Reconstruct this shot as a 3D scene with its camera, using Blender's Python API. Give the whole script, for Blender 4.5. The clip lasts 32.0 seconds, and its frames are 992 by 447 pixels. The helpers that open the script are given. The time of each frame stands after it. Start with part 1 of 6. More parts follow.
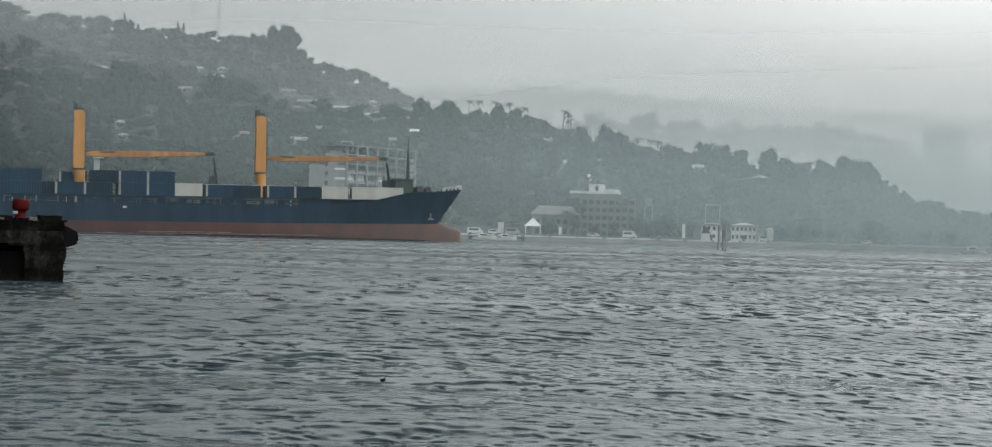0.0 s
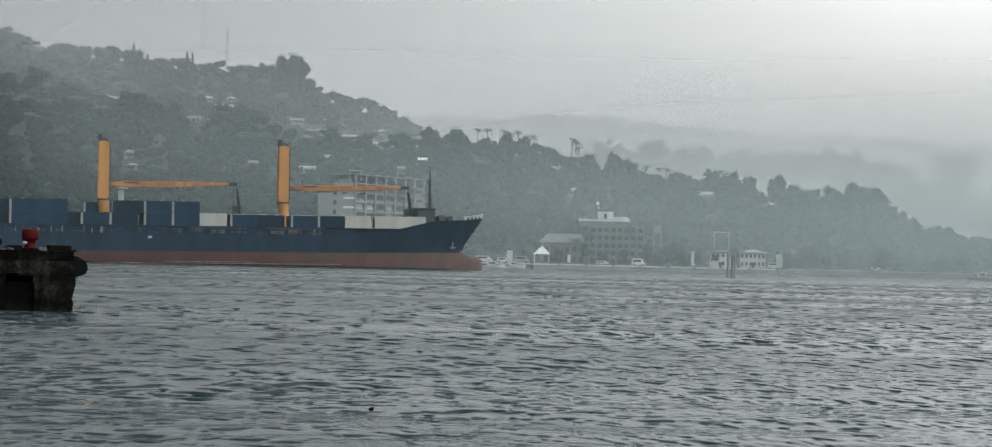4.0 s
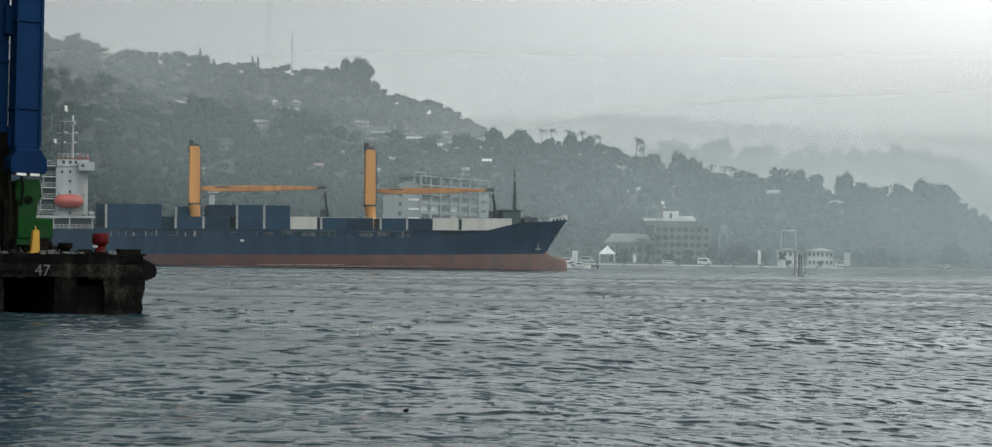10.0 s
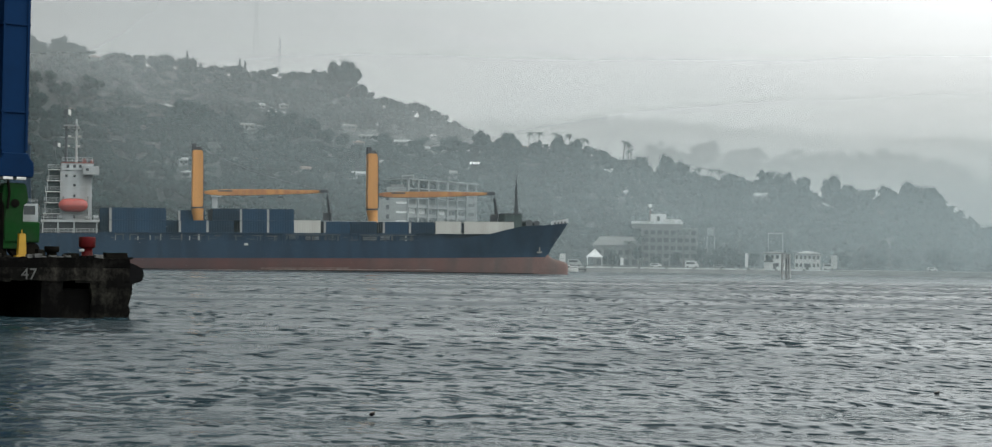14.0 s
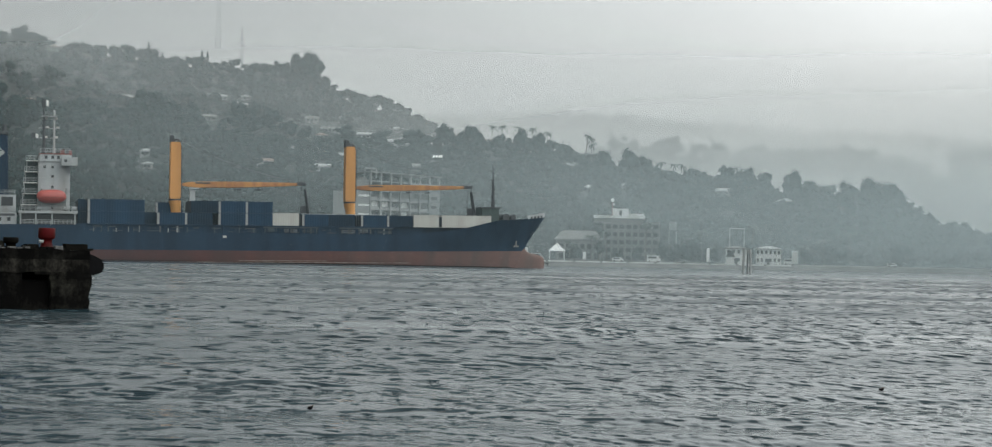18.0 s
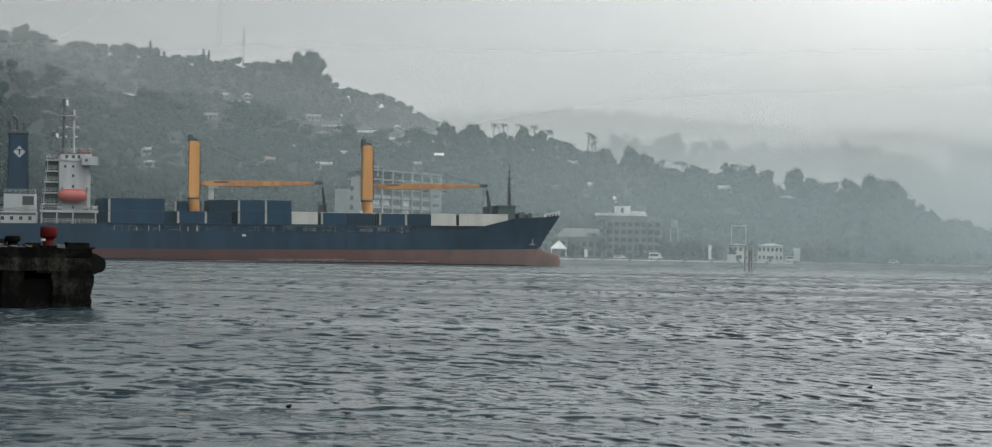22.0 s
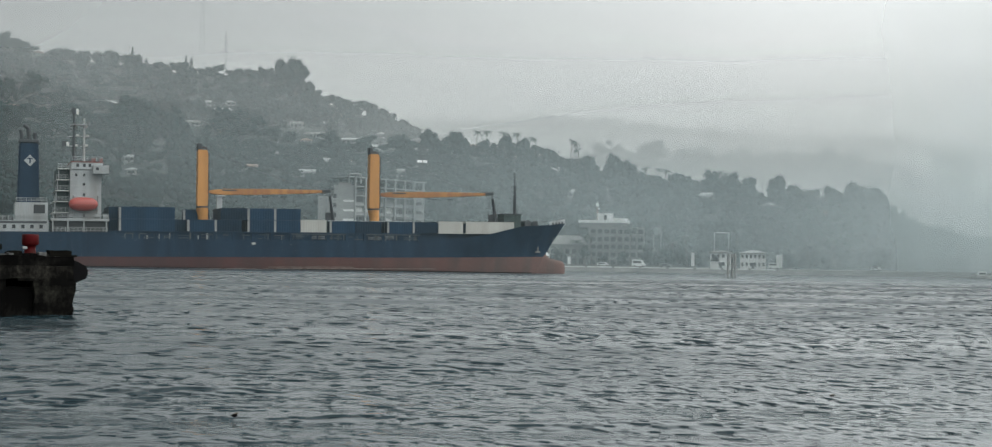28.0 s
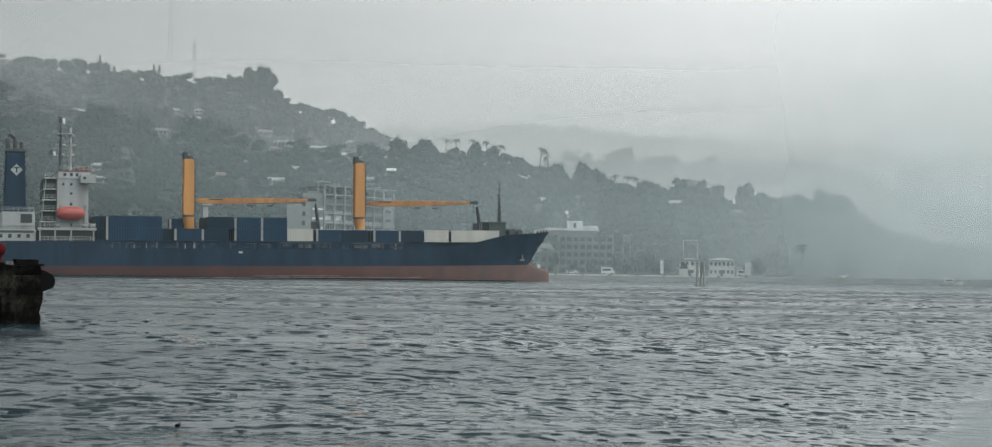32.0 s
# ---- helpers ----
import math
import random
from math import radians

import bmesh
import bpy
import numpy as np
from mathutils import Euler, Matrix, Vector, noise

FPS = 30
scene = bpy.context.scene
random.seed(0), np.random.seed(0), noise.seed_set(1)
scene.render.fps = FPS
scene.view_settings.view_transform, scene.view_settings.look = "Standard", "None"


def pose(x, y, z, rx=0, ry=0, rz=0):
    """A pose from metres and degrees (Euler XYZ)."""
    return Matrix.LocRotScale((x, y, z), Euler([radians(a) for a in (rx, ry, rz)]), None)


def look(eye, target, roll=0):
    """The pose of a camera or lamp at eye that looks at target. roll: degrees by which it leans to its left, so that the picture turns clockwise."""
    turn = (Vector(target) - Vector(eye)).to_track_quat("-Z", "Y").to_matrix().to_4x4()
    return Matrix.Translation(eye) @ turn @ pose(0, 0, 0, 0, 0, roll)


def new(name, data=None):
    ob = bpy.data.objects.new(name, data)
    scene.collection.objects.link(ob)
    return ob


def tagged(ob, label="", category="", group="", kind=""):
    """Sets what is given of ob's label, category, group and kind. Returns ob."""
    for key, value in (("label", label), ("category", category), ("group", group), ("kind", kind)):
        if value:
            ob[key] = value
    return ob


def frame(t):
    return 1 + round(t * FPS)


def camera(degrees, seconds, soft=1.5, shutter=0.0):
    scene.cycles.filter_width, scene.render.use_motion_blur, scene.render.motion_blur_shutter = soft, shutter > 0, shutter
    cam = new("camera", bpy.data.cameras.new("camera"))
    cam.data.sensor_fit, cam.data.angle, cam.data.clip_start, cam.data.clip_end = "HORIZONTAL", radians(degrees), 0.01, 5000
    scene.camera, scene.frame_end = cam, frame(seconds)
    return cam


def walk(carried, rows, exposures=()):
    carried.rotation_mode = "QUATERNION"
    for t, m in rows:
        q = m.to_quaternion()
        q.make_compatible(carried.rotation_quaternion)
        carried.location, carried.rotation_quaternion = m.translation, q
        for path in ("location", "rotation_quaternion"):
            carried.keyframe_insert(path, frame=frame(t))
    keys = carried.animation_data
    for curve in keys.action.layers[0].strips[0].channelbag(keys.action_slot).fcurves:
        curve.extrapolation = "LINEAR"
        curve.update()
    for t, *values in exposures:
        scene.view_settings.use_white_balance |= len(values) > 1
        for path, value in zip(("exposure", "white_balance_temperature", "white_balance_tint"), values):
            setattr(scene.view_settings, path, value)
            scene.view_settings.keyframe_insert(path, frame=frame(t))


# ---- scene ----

# ---- camera: held by hand at the water's edge, it only turns ----
EYE = 2.2
CAM = [
    (0, -0.962, 0.379, 1.601), (0.5, -0.965, 0.406, 1.692), (1, -0.948, 0.527, 1.817), (1.5, -0.913, 0.611, 1.798), (2, -0.788, 0.815, 1.516), (2.5,
    -0.476, 1.188, 1.342), (4.5, -0.635, 1.461, 1.368), (5, -0.425, 1.524, 1.357), (5.5, -0.317, 1.530, 1.179), (6, -0.230, 1.421, 1.121), (6.5, 0.354,
    1.150, 1.070), (7, 1.474, 1.526, 0.704), (7.5, 3.045, 1.807, 0.784), (8, 2.714, 1.504, 0.746), (8.5, 2.610, 1.614, 0.671), (9, 2.292, 1.586, 0.854),
    (9.5, 2.123, 1.332, 0.827), (10, 1.802, 1.392, 0.935), (10.5, 1.824, 1.470, 0.961), (11, 1.757, 1.479, 1.073), (11.5, 1.728, 1.450, 1.035), (12,
    1.676, 1.264, 1.038), (12.5, 1.616, 1.156, 0.929), (13, 1.476, 1.318, 1.113), (13.5, 1.453, 1.476, 0.953), (15.5, 0.362, 1.549, 1.237), (16, -0.364,
    1.423, 1.568), (16.5, -0.396, 1.372, 1.345), (17, -0.426, 1.545, 1.467), (17.5, -0.221, 1.461, 1.385), (18, -0.055, 1.298, 1.171), (18.5, 0.186,
    1.301, 1.023), (19, 0.111, 1.226, 1.066), (19.5, 0.028, 1.164, 1.029), (20, 0.000, 1.264, 1.059), (20.5, 0.041, 1.080, 1.075), (21, -0.002, 0.986,
    0.972), (21.5, -0.040, 1.300, 1.058), (22, 0.009, 1.214, 1.059), (22.5, 0.030, 1.359, 0.895), (23, -0.049, 1.438, 0.972), (23.5, -0.075, 1.231,
    1.016), (24, -0.047, 1.168, 0.835), (24.5, -0.015, 1.194, 0.850), (25, -0.178, 1.199, 0.999), (25.5, -0.130, 1.308, 0.969), (27.5, -0.484, 1.450,
    0.842), (28, -0.613, 1.495, 0.989), (28.5, -0.655, 1.445, 0.813), (29, -0.647, 1.444, 0.854), (29.5, -0.804, 1.406, 0.917), (30, -0.890, 1.453,
    0.833), (30.5, -1.181, 1.644, 0.837), (31, -1.415, 1.613, 0.843), (31.5, -1.534, 1.523, 0.852), (32, -1.744, 1.808, 0.850),
]  # seconds, turn to the left, tilt up, lean


def cam_pose(turn, tilt, lean):
    return pose(0, 0, EYE, 90 + tilt, 0, turn) @ pose(0, 0, 0, 0, 0, lean)


cam = camera(35.681, 32.0, soft=1.2)
walk(cam, [(t, cam_pose(a, b, c)) for t, a, b, c in CAM], exposures=[(0.0, -0.12), (5.0, -0.13), (9.0, -0.03), (13.0, 0.03), (18.0, -0.07), (32.0, -0.07)])

# ---- world, sun ----
world = bpy.data.worlds.new("overcast_sky")
scene.world = world
world.use_nodes = True
wn, wl = world.node_tree.nodes, world.node_tree.links
wn.clear()
w_out, w_bg = wn.new("ShaderNodeOutputWorld"), wn.new("ShaderNodeBackground")
w_geo, w_sep = wn.new("ShaderNodeTexCoord"), wn.new("ShaderNodeSeparateXYZ")
w_sky = wn.new("ShaderNodeTexSky")
w_sky.sky_type, w_sky.sun_disc = "NISHITA", False
w_sky.sun_elevation, w_sky.sun_rotation = radians(50), radians(117)
w_sky.air_density, w_sky.dust_density = 1.0, 4.0
w_grey = wn.new("ShaderNodeHueSaturation")
w_grey.inputs["Saturation"].default_value = 0.12
w_grey.inputs["Value"].default_value = 0.10
w_ramp = wn.new("ShaderNodeValToRGB")  # cloud deck: three times brighter overhead than at the horizon
for e, (p, c) in zip((w_ramp.color_ramp.elements[0], w_ramp.color_ramp.elements[1]), ((0.0, (0.518, 0.53, 0.522, 1)), (1.0, (1.38, 1.49, 1.50, 1)))):
    e.position, e.color = p, c
for p, c in ((0.16, (0.66, 0.68, 0.675, 1)), (0.42, (1.262, 1.345, 1.35, 1))):  # mist hides the deck low down
    w_ramp.color_ramp.elements.new(p).color = c
w_noise = wn.new("ShaderNodeTexNoise")
w_noise.inputs["Scale"].default_value, w_noise.inputs["Detail"].default_value = 2.2, 5.0
w_map = wn.new("ShaderNodeMapping")
w_map.inputs["Scale"].default_value = (1, 1, 3.2)
w_cl = wn.new("ShaderNodeMapRange")
w_cl.inputs["To Min"].default_value, w_cl.inputs["To Max"].default_value = 0.84, 1.12
w_side = wn.new("ShaderNodeMapRange")  # the cloud is thinner towards the east
w_side.inputs["From Min"].default_value, w_side.inputs["From Max"].default_value = -0.35, 0.35
w_side.inputs["To Min"].default_value, w_side.inputs["To Max"].default_value = 0.55, 1.87
w_m1, w_m2 = wn.new("ShaderNodeMath"), wn.new("ShaderNodeVectorMath")
w_m1.operation, w_m2.operation = "MULTIPLY", "SCALE"
w_mix = wn.new("ShaderNodeMix")
w_mix.data_type = "RGBA"
w_mix.inputs["Factor"].default_value = 0.8
wl.new(w_geo.outputs["Generated"], w_sep.inputs[0])
wl.new(w_sep.outputs["Z"], w_ramp.inputs[0])
wl.new(w_geo.outputs["Generated"], w_map.inputs["Vector"])
wl.new(w_map.outputs[0], w_noise.inputs["Vector"])
wl.new(w_noise.outputs[0], w_cl.inputs["Value"])
wl.new(w_sep.outputs["X"], w_side.inputs["Value"])
wl.new(w_cl.outputs[0], w_m1.inputs[0])
wl.new(w_side.outputs[0], w_m1.inputs[1])
wl.new(w_sky.outputs[0], w_grey.inputs["Color"])
wl.new(w_grey.outputs[0], w_mix.inputs["A"])
wl.new(w_ramp.outputs[0], w_mix.inputs["B"])
wl.new(w_mix.outputs["Result"], w_m2.inputs[0])
wl.new(w_m1.outputs[0], w_m2.inputs["Scale"])
wl.new(w_m2.outputs[0], w_bg.inputs["Color"])
wl.new(w_bg.outputs[0], w_out.inputs["Surface"])
w_bg.inputs["Strength"].default_value = 1.0

sun = new("sun", bpy.data.lights.new("sun", "SUN"))
sun.data.energy, sun.data.angle, sun.data.color = 0.5, radians(40), (1.0, 0.98, 0.95)
sun.matrix_world = look((300, -150, 400), (0, 0, 0))


# ---- materials ----
def mat(name, color, rough=0.6, metal=0.0, var=0.25, scale=0.6, bump=0.0, bscale=8.0, color2=None, streak=False, spec=0.5, leafy=False):
    """A worn painted or natural surface: two scales of colour change, grain and fine relief."""
    m = bpy.data.materials.new(name)
    m.use_nodes = True
    nt = m.node_tree
    b = nt.nodes["Principled BSDF"]
    b.inputs["Roughness"].default_value, b.inputs["Metallic"].default_value = rough, metal
    b.inputs["Specular IOR Level"].default_value = spec
    tc, mp = nt.nodes.new("ShaderNodeTexCoord"), nt.nodes.new("ShaderNodeMapping")
    mp.inputs["Scale"].default_value = (scale, scale, scale * (0.15 if streak else 1))
    nt.links.new(tc.outputs["Object"], mp.inputs["Vector"])
    n1, n2 = nt.nodes.new("ShaderNodeTexNoise"), nt.nodes.new("ShaderNodeTexNoise")
    n1.inputs["Scale"].default_value, n1.inputs["Detail"].default_value = 1.0, 6.0
    n2.inputs["Scale"].default_value, n2.inputs["Detail"].default_value = bscale, 4.0
    nt.links.new(mp.outputs[0], n1.inputs["Vector"])
    nt.links.new(tc.outputs["Object"], n2.inputs["Vector"])
    mix = nt.nodes.new("ShaderNodeMix")
    mix.data_type = "RGBA"
    c2 = color2 or tuple(c * (1 - var) for c in color)
    mix.inputs["A"].default_value, mix.inputs["B"].default_value = (*color, 1), (*c2, 1)
    rg = nt.nodes.new("ShaderNodeMapRange")
    rg.inputs["From Min"].default_value, rg.inputs["From Max"].default_value = 0.38, 0.68
    nt.links.new(n1.outputs[0], rg.inputs["Value"])
    nt.links.new(rg.outputs[0], mix.inputs["Factor"])
    g = nt.nodes.new("ShaderNodeMix")
    g.data_type, g.blend_type = "RGBA", "MULTIPLY"
    g.inputs["Factor"].default_value = var
    nt.links.new(mix.outputs["Result"], g.inputs["A"])
    nt.links.new(n2.outputs["Color"], g.inputs["B"])
    sc = nt.nodes.new("ShaderNodeHueSaturation")
    sc.inputs["Saturation"].default_value = 0.0
    nt.links.new(n2.outputs["Color"], sc.inputs["Color"])
    nt.links.new(sc.outputs[0], g.inputs["B"])
    oi = nt.nodes.new("ShaderNodeNewGeometry" if leafy else "ShaderNodeObjectInfo")
    rv = nt.nodes.new("ShaderNodeMapRange")
    rv.inputs["To Min"].default_value, rv.inputs["To Max"].default_value = 1 - var * (0.9 if leafy else 0.3), 1 + var * (0.9 if leafy else 0.3)
    nt.links.new(oi.outputs["Random Per Island" if leafy else "Random"], rv.inputs["Value"])
    hs = nt.nodes.new("ShaderNodeHueSaturation")
    nt.links.new(g.outputs["Result"], hs.inputs["Color"])
    nt.links.new(rv.outputs[0], hs.inputs["Value"])
    nt.links.new(hs.outputs[0], b.inputs["Base Color"])
    if bump:
        bp = nt.nodes.new("ShaderNodeBump")
        bp.inputs["Strength"].default_value, bp.inputs["Distance"].default_value = bump, 0.03
        nt.links.new(n2.outputs[0], bp.inputs["Height"])
        nt.links.new(bp.outputs[0], b.inputs["Normal"])
    return m


def mat_water():
    """Murky salt water: glossy, ruffled by ripples finer than its shape; streaks of wind lie across it."""
    m = bpy.data.materials.new("harbour_water")
    m.use_nodes = True
    nt = m.node_tree
    b = nt.nodes["Principled BSDF"]
    b.inputs["Base Color"].default_value = (0.011, 0.023, 0.028, 1)
    b.inputs["IOR"].default_value = 1.333
    N, L = nt.nodes.new, nt.links.new
    tc = N("ShaderNodeTexCoord")

    def streaks(sx, sy, detail, lo, hi, to_lo, to_hi):
        mp, n, mr = N("ShaderNodeMapping"), N("ShaderNodeTexNoise"), N("ShaderNodeMapRange")
        mp.inputs["Scale"].default_value = (sx, sy, 1)
        L(tc.outputs["Object"], mp.inputs["Vector"])
        L(mp.outputs[0], n.inputs["Vector"])
        n.inputs["Scale"].default_value, n.inputs["Detail"].default_value = 1.0, detail
        mr.inputs["From Min"].default_value, mr.inputs["From Max"].default_value = lo, hi
        mr.inputs["To Min"].default_value, mr.inputs["To Max"].default_value = to_lo, to_hi
        L(n.outputs[0], mr.inputs["Value"])
        return mr

    ruffle = streaks(0.05, 0.09, 4.0, 0.40, 0.62, 0.35, 1.2)  # patches of ripples
    last = None
    for sx, sy, dist, st in ((0.9, 2.4, 0.030, 0.58), (1.7, 5.0, 0.016, 0.8)):
        mp, n, bp, mu = N("ShaderNodeMapping"), N("ShaderNodeTexNoise"), N("ShaderNodeBump"), N("ShaderNodeMath")
        mp.inputs["Scale"].default_value = (sx, sy, 1)
        n.inputs["Scale"].default_value, n.inputs["Detail"].default_value = 1.0, 3.0
        mu.operation = "MULTIPLY"
        mu.inputs[1].default_value = st
        bp.inputs["Distance"].default_value = dist
        L(tc.outputs["Object"], mp.inputs["Vector"])
        L(mp.outputs[0], n.inputs["Vector"])
        L(n.outputs[0], bp.inputs["Height"])
        L(ruffle.outputs[0], mu.inputs[0])
        L(mu.outputs[0], bp.inputs["Strength"])
        if last:
            L(last.outputs[0], bp.inputs["Normal"])
        last = bp
    L(last.outputs[0], b.inputs["Normal"])
    wind = streaks(0.0035, 0.045, 3.0, 0.47, 0.60, 0.20, 0.44)  # fine ruffling too small to have a shape
    far, near, calm = N("ShaderNodeVectorMath"), N("ShaderNodeMapRange"), N("ShaderNodeMath")  # the sheltered water by the quay is smoother
    far.operation, calm.operation = "LENGTH", "MULTIPLY"
    L(tc.outputs["Object"], far.inputs[0])
    near.inputs["From Min"].default_value, near.inputs["From Max"].default_value = 25, 75
    near.inputs["To Min"].default_value, near.inputs["To Max"].default_value = 0.55, 1.0
    L(far.outputs["Value"], near.inputs["Value"])
    L(wind.outputs[0], calm.inputs[0])
    L(near.outputs[0], calm.inputs[1])
    L(calm.outputs[0], b.inputs["Roughness"])
    return m


def mat_mist(name, dense, top, scale, seed, west=1.0, east=1.0, low=None, tint=(0.88, 0.975, 0.985)):
    """Airborne droplets: white, they scatter the light of both sides and let the rest through; thinner towards the top and the ends."""
    m = bpy.data.materials.new(name)
    m.use_nodes = True
    nt = m.node_tree
    nt.nodes.clear()
    N, L = nt.nodes.new, nt.links.new
    out, tr, df, tl = N("ShaderNodeOutputMaterial"), N("ShaderNodeBsdfTransparent"), N("ShaderNodeBsdfDiffuse"), N("ShaderNodeBsdfTranslucent")
    df.inputs["Color"].default_value = tl.inputs["Color"].default_value = (*tint, 1)
    half, mix = N("ShaderNodeMixShader"), N("ShaderNodeMixShader")
    L(df.outputs[0], half.inputs[1])
    L(tl.outputs[0], half.inputs[2])
    tc, sep, mp, n = N("ShaderNodeTexCoord"), N("ShaderNodeSeparateXYZ"), N("ShaderNodeMapping"), N("ShaderNodeTexNoise")
    L(tc.outputs["Object"], mp.inputs["Vector"])
    mp.inputs["Scale"].default_value = (scale, scale, scale * 2.0)
    mp.inputs["Location"].default_value = (seed, seed * 0.7, 0)
    n.inputs["Detail"].default_value, n.inputs["Scale"].default_value = 4.0, 1.0
    L(mp.outputs[0], n.inputs["Vector"])
    L(tc.outputs["UV"], sep.inputs[0])
    up, side, side2, nz = N("ShaderNodeMapRange"), N("ShaderNodeMapRange"), N("ShaderNodeMapRange"), N("ShaderNodeMapRange")
    up.interpolation_type = side.interpolation_type = side2.interpolation_type = "SMOOTHSTEP"
    up.inputs["From Min"].default_value, up.inputs["From Max"].default_value = 1.0, top
    side.inputs["From Min"].default_value, side.inputs["From Max"].default_value = 0.0, 0.22
    side2.inputs["From Min"].default_value, side2.inputs["From Max"].default_value = 1.0, 0.65
    L(sep.outputs["Y"], up.inputs["Value"])
    L(sep.outputs["X"], side.inputs["Value"])
    L(sep.outputs["X"], side2.inputs["Value"])
    nz.inputs["From Min"].default_value, nz.inputs["From Max"].default_value = 0.3, 0.7
    nz.inputs["To Min"].default_value, nz.inputs["To Max"].default_value = dense * 0.72, dense * 1.2
    L(n.outputs[0], nz.inputs["Value"])
    ew = N("ShaderNodeMapRange")  # thinner in the west, thicker in the east
    ew.inputs["From Min"].default_value, ew.inputs["From Max"].default_value = 0.25, 0.75
    ew.inputs["To Min"].default_value, ew.inputs["To Max"].default_value = west, east
    L(sep.outputs["X"], ew.inputs["Value"])
    base = N("ShaderNodeMapRange")  # low cloud hangs above a certain height only
    base.interpolation_type = "SMOOTHSTEP"
    if low:
        base.inputs["From Min"].default_value, base.inputs["From Max"].default_value = low
        L(sep.outputs["Y"], base.inputs["Value"])
    prev = nz
    for q in ((up, side, side2) if name.startswith("rain") else (up, ew) if not low else (up, ew, base) if west != east else (up, side, side2, base)):
        mu = N("ShaderNodeMath")
        mu.operation = "MULTIPLY"
        L(prev.outputs[0], mu.inputs[0])
        L(q.outputs[0], mu.inputs[1])
        prev = mu
    L(prev.outputs[0], mix.inputs["Fac"])
    L(tr.outputs[0], mix.inputs[1])
    L(half.outputs[0], mix.inputs[2])
    L(mix.outputs[0], out.inputs["Surface"])
    return m


def mat_pier(name, dark, pale, share, bump):
    """Old harbour concrete: black with weed and soot, pale only where it is rubbed or spalled, with runs down its face."""
    m = bpy.data.materials.new(name)
    m.use_nodes = True
    nt = m.node_tree
    N, L = nt.nodes.new, nt.links.new
    b = nt.nodes["Principled BSDF"]
    b.inputs["Roughness"].default_value, b.inputs["Specular IOR Level"].default_value = 0.95, 0.06
    tc = N("ShaderNodeTexCoord")
    total = None
    for scale, weight in (((0.55, 0.55, 1.1), 0.5), ((2.6, 2.6, 0.7), 0.28), ((9.0, 9.0, 7.0), 0.22)):  # patches, runs, grain
        mp, n, mu = N("ShaderNodeMapping"), N("ShaderNodeTexNoise"), N("ShaderNodeMath")
        mp.inputs["Scale"].default_value = scale
        n.inputs["Scale"].default_value, n.inputs["Detail"].default_value = 1.0, 5.0
        L(tc.outputs["Object"], mp.inputs["Vector"])
        L(mp.outputs[0], n.inputs["Vector"])
        mu.operation = "MULTIPLY_ADD"
        mu.inputs[1].default_value, mu.inputs[2].default_value = weight, 0.0
        L(n.outputs[0], mu.inputs[0])
        if total:
            L(total.outputs[0], mu.inputs[2])
        total = mu
    ramp = N("ShaderNodeValToRGB")
    e = ramp.color_ramp.elements
    e[0].position, e[0].color = share - 0.06, (*dark, 1)
    e[1].position, e[1].color = share + 0.11, (*pale, 1)
    q = e.new(share + 0.01)
    q.color = (*(d * 0.72 + p * 0.28 for d, p in zip(dark, pale)), 1)
    L(total.outputs[0], ramp.inputs[0])
    L(ramp.outputs[0], b.inputs["Base Color"])
    bp = N("ShaderNodeBump")
    bp.inputs["Strength"].default_value, bp.inputs["Distance"].default_value = bump, 0.05
    L(total.outputs[0], bp.inputs["Height"])
    L(bp.outputs[0], b.inputs["Normal"])
    return m


def mat_bottom():
    """Red bottom paint: chalky pink at the bow, worn to dark fouling towards the stern, scuffed in streaks."""
    m = mat("antifouling_red", (0.125, 0.045, 0.038), 0.85, var=0.4, scale=0.2, bscale=1.5, streak=True, spec=0.2, color2=(0.085, 0.040, 0.035))
    nt = m.node_tree
    N, L = nt.nodes.new, nt.links.new
    b = nt.nodes["Principled BSDF"]
    link = b.inputs["Base Color"].links[0]
    src = link.from_socket
    tc, sep, nz, add, ramp, mix = N("ShaderNodeTexCoord"), N("ShaderNodeSeparateXYZ"), N("ShaderNodeTexNoise"), N("ShaderNodeMath"), N("ShaderNodeValToRGB"), N("ShaderNodeMix")
    L(tc.outputs["Object"], sep.inputs[0])
    L(tc.outputs["Object"], nz.inputs["Vector"])
    nz.inputs["Scale"].default_value, nz.inputs["Detail"].default_value = 0.12, 5.0
    add.operation = "MULTIPLY_ADD"
    add.inputs[1].default_value = 30.0
    L(nz.outputs[0], add.inputs[0])
    L(sep.outputs["X"], add.inputs[2])
    rng = N("ShaderNodeMapRange")
    rng.inputs["From Min"].default_value, rng.inputs["From Max"].default_value = -48, 58
    L(add.outputs[0], rng.inputs["Value"])
    L(rng.outputs[0], ramp.inputs[0])
    e = ramp.color_ramp.elements
    e[0].position, e[0].color = 0.0, (0.62, 0.72, 0.80, 1)
    e[1].position, e[1].color = 1.0, (1.5, 2.6, 2.7, 1)
    q = e.new(0.35)
    q.color = (0.85, 1.0, 1.0, 1)
    mix.data_type, mix.blend_type = "RGBA", "MULTIPLY"
    mix.inputs["Factor"].default_value = 1.0
    L(src, mix.inputs["A"])
    L(ramp.outputs[0], mix.inputs["B"])
    L(mix.outputs["Result"], b.inputs["Base Color"])
    return m


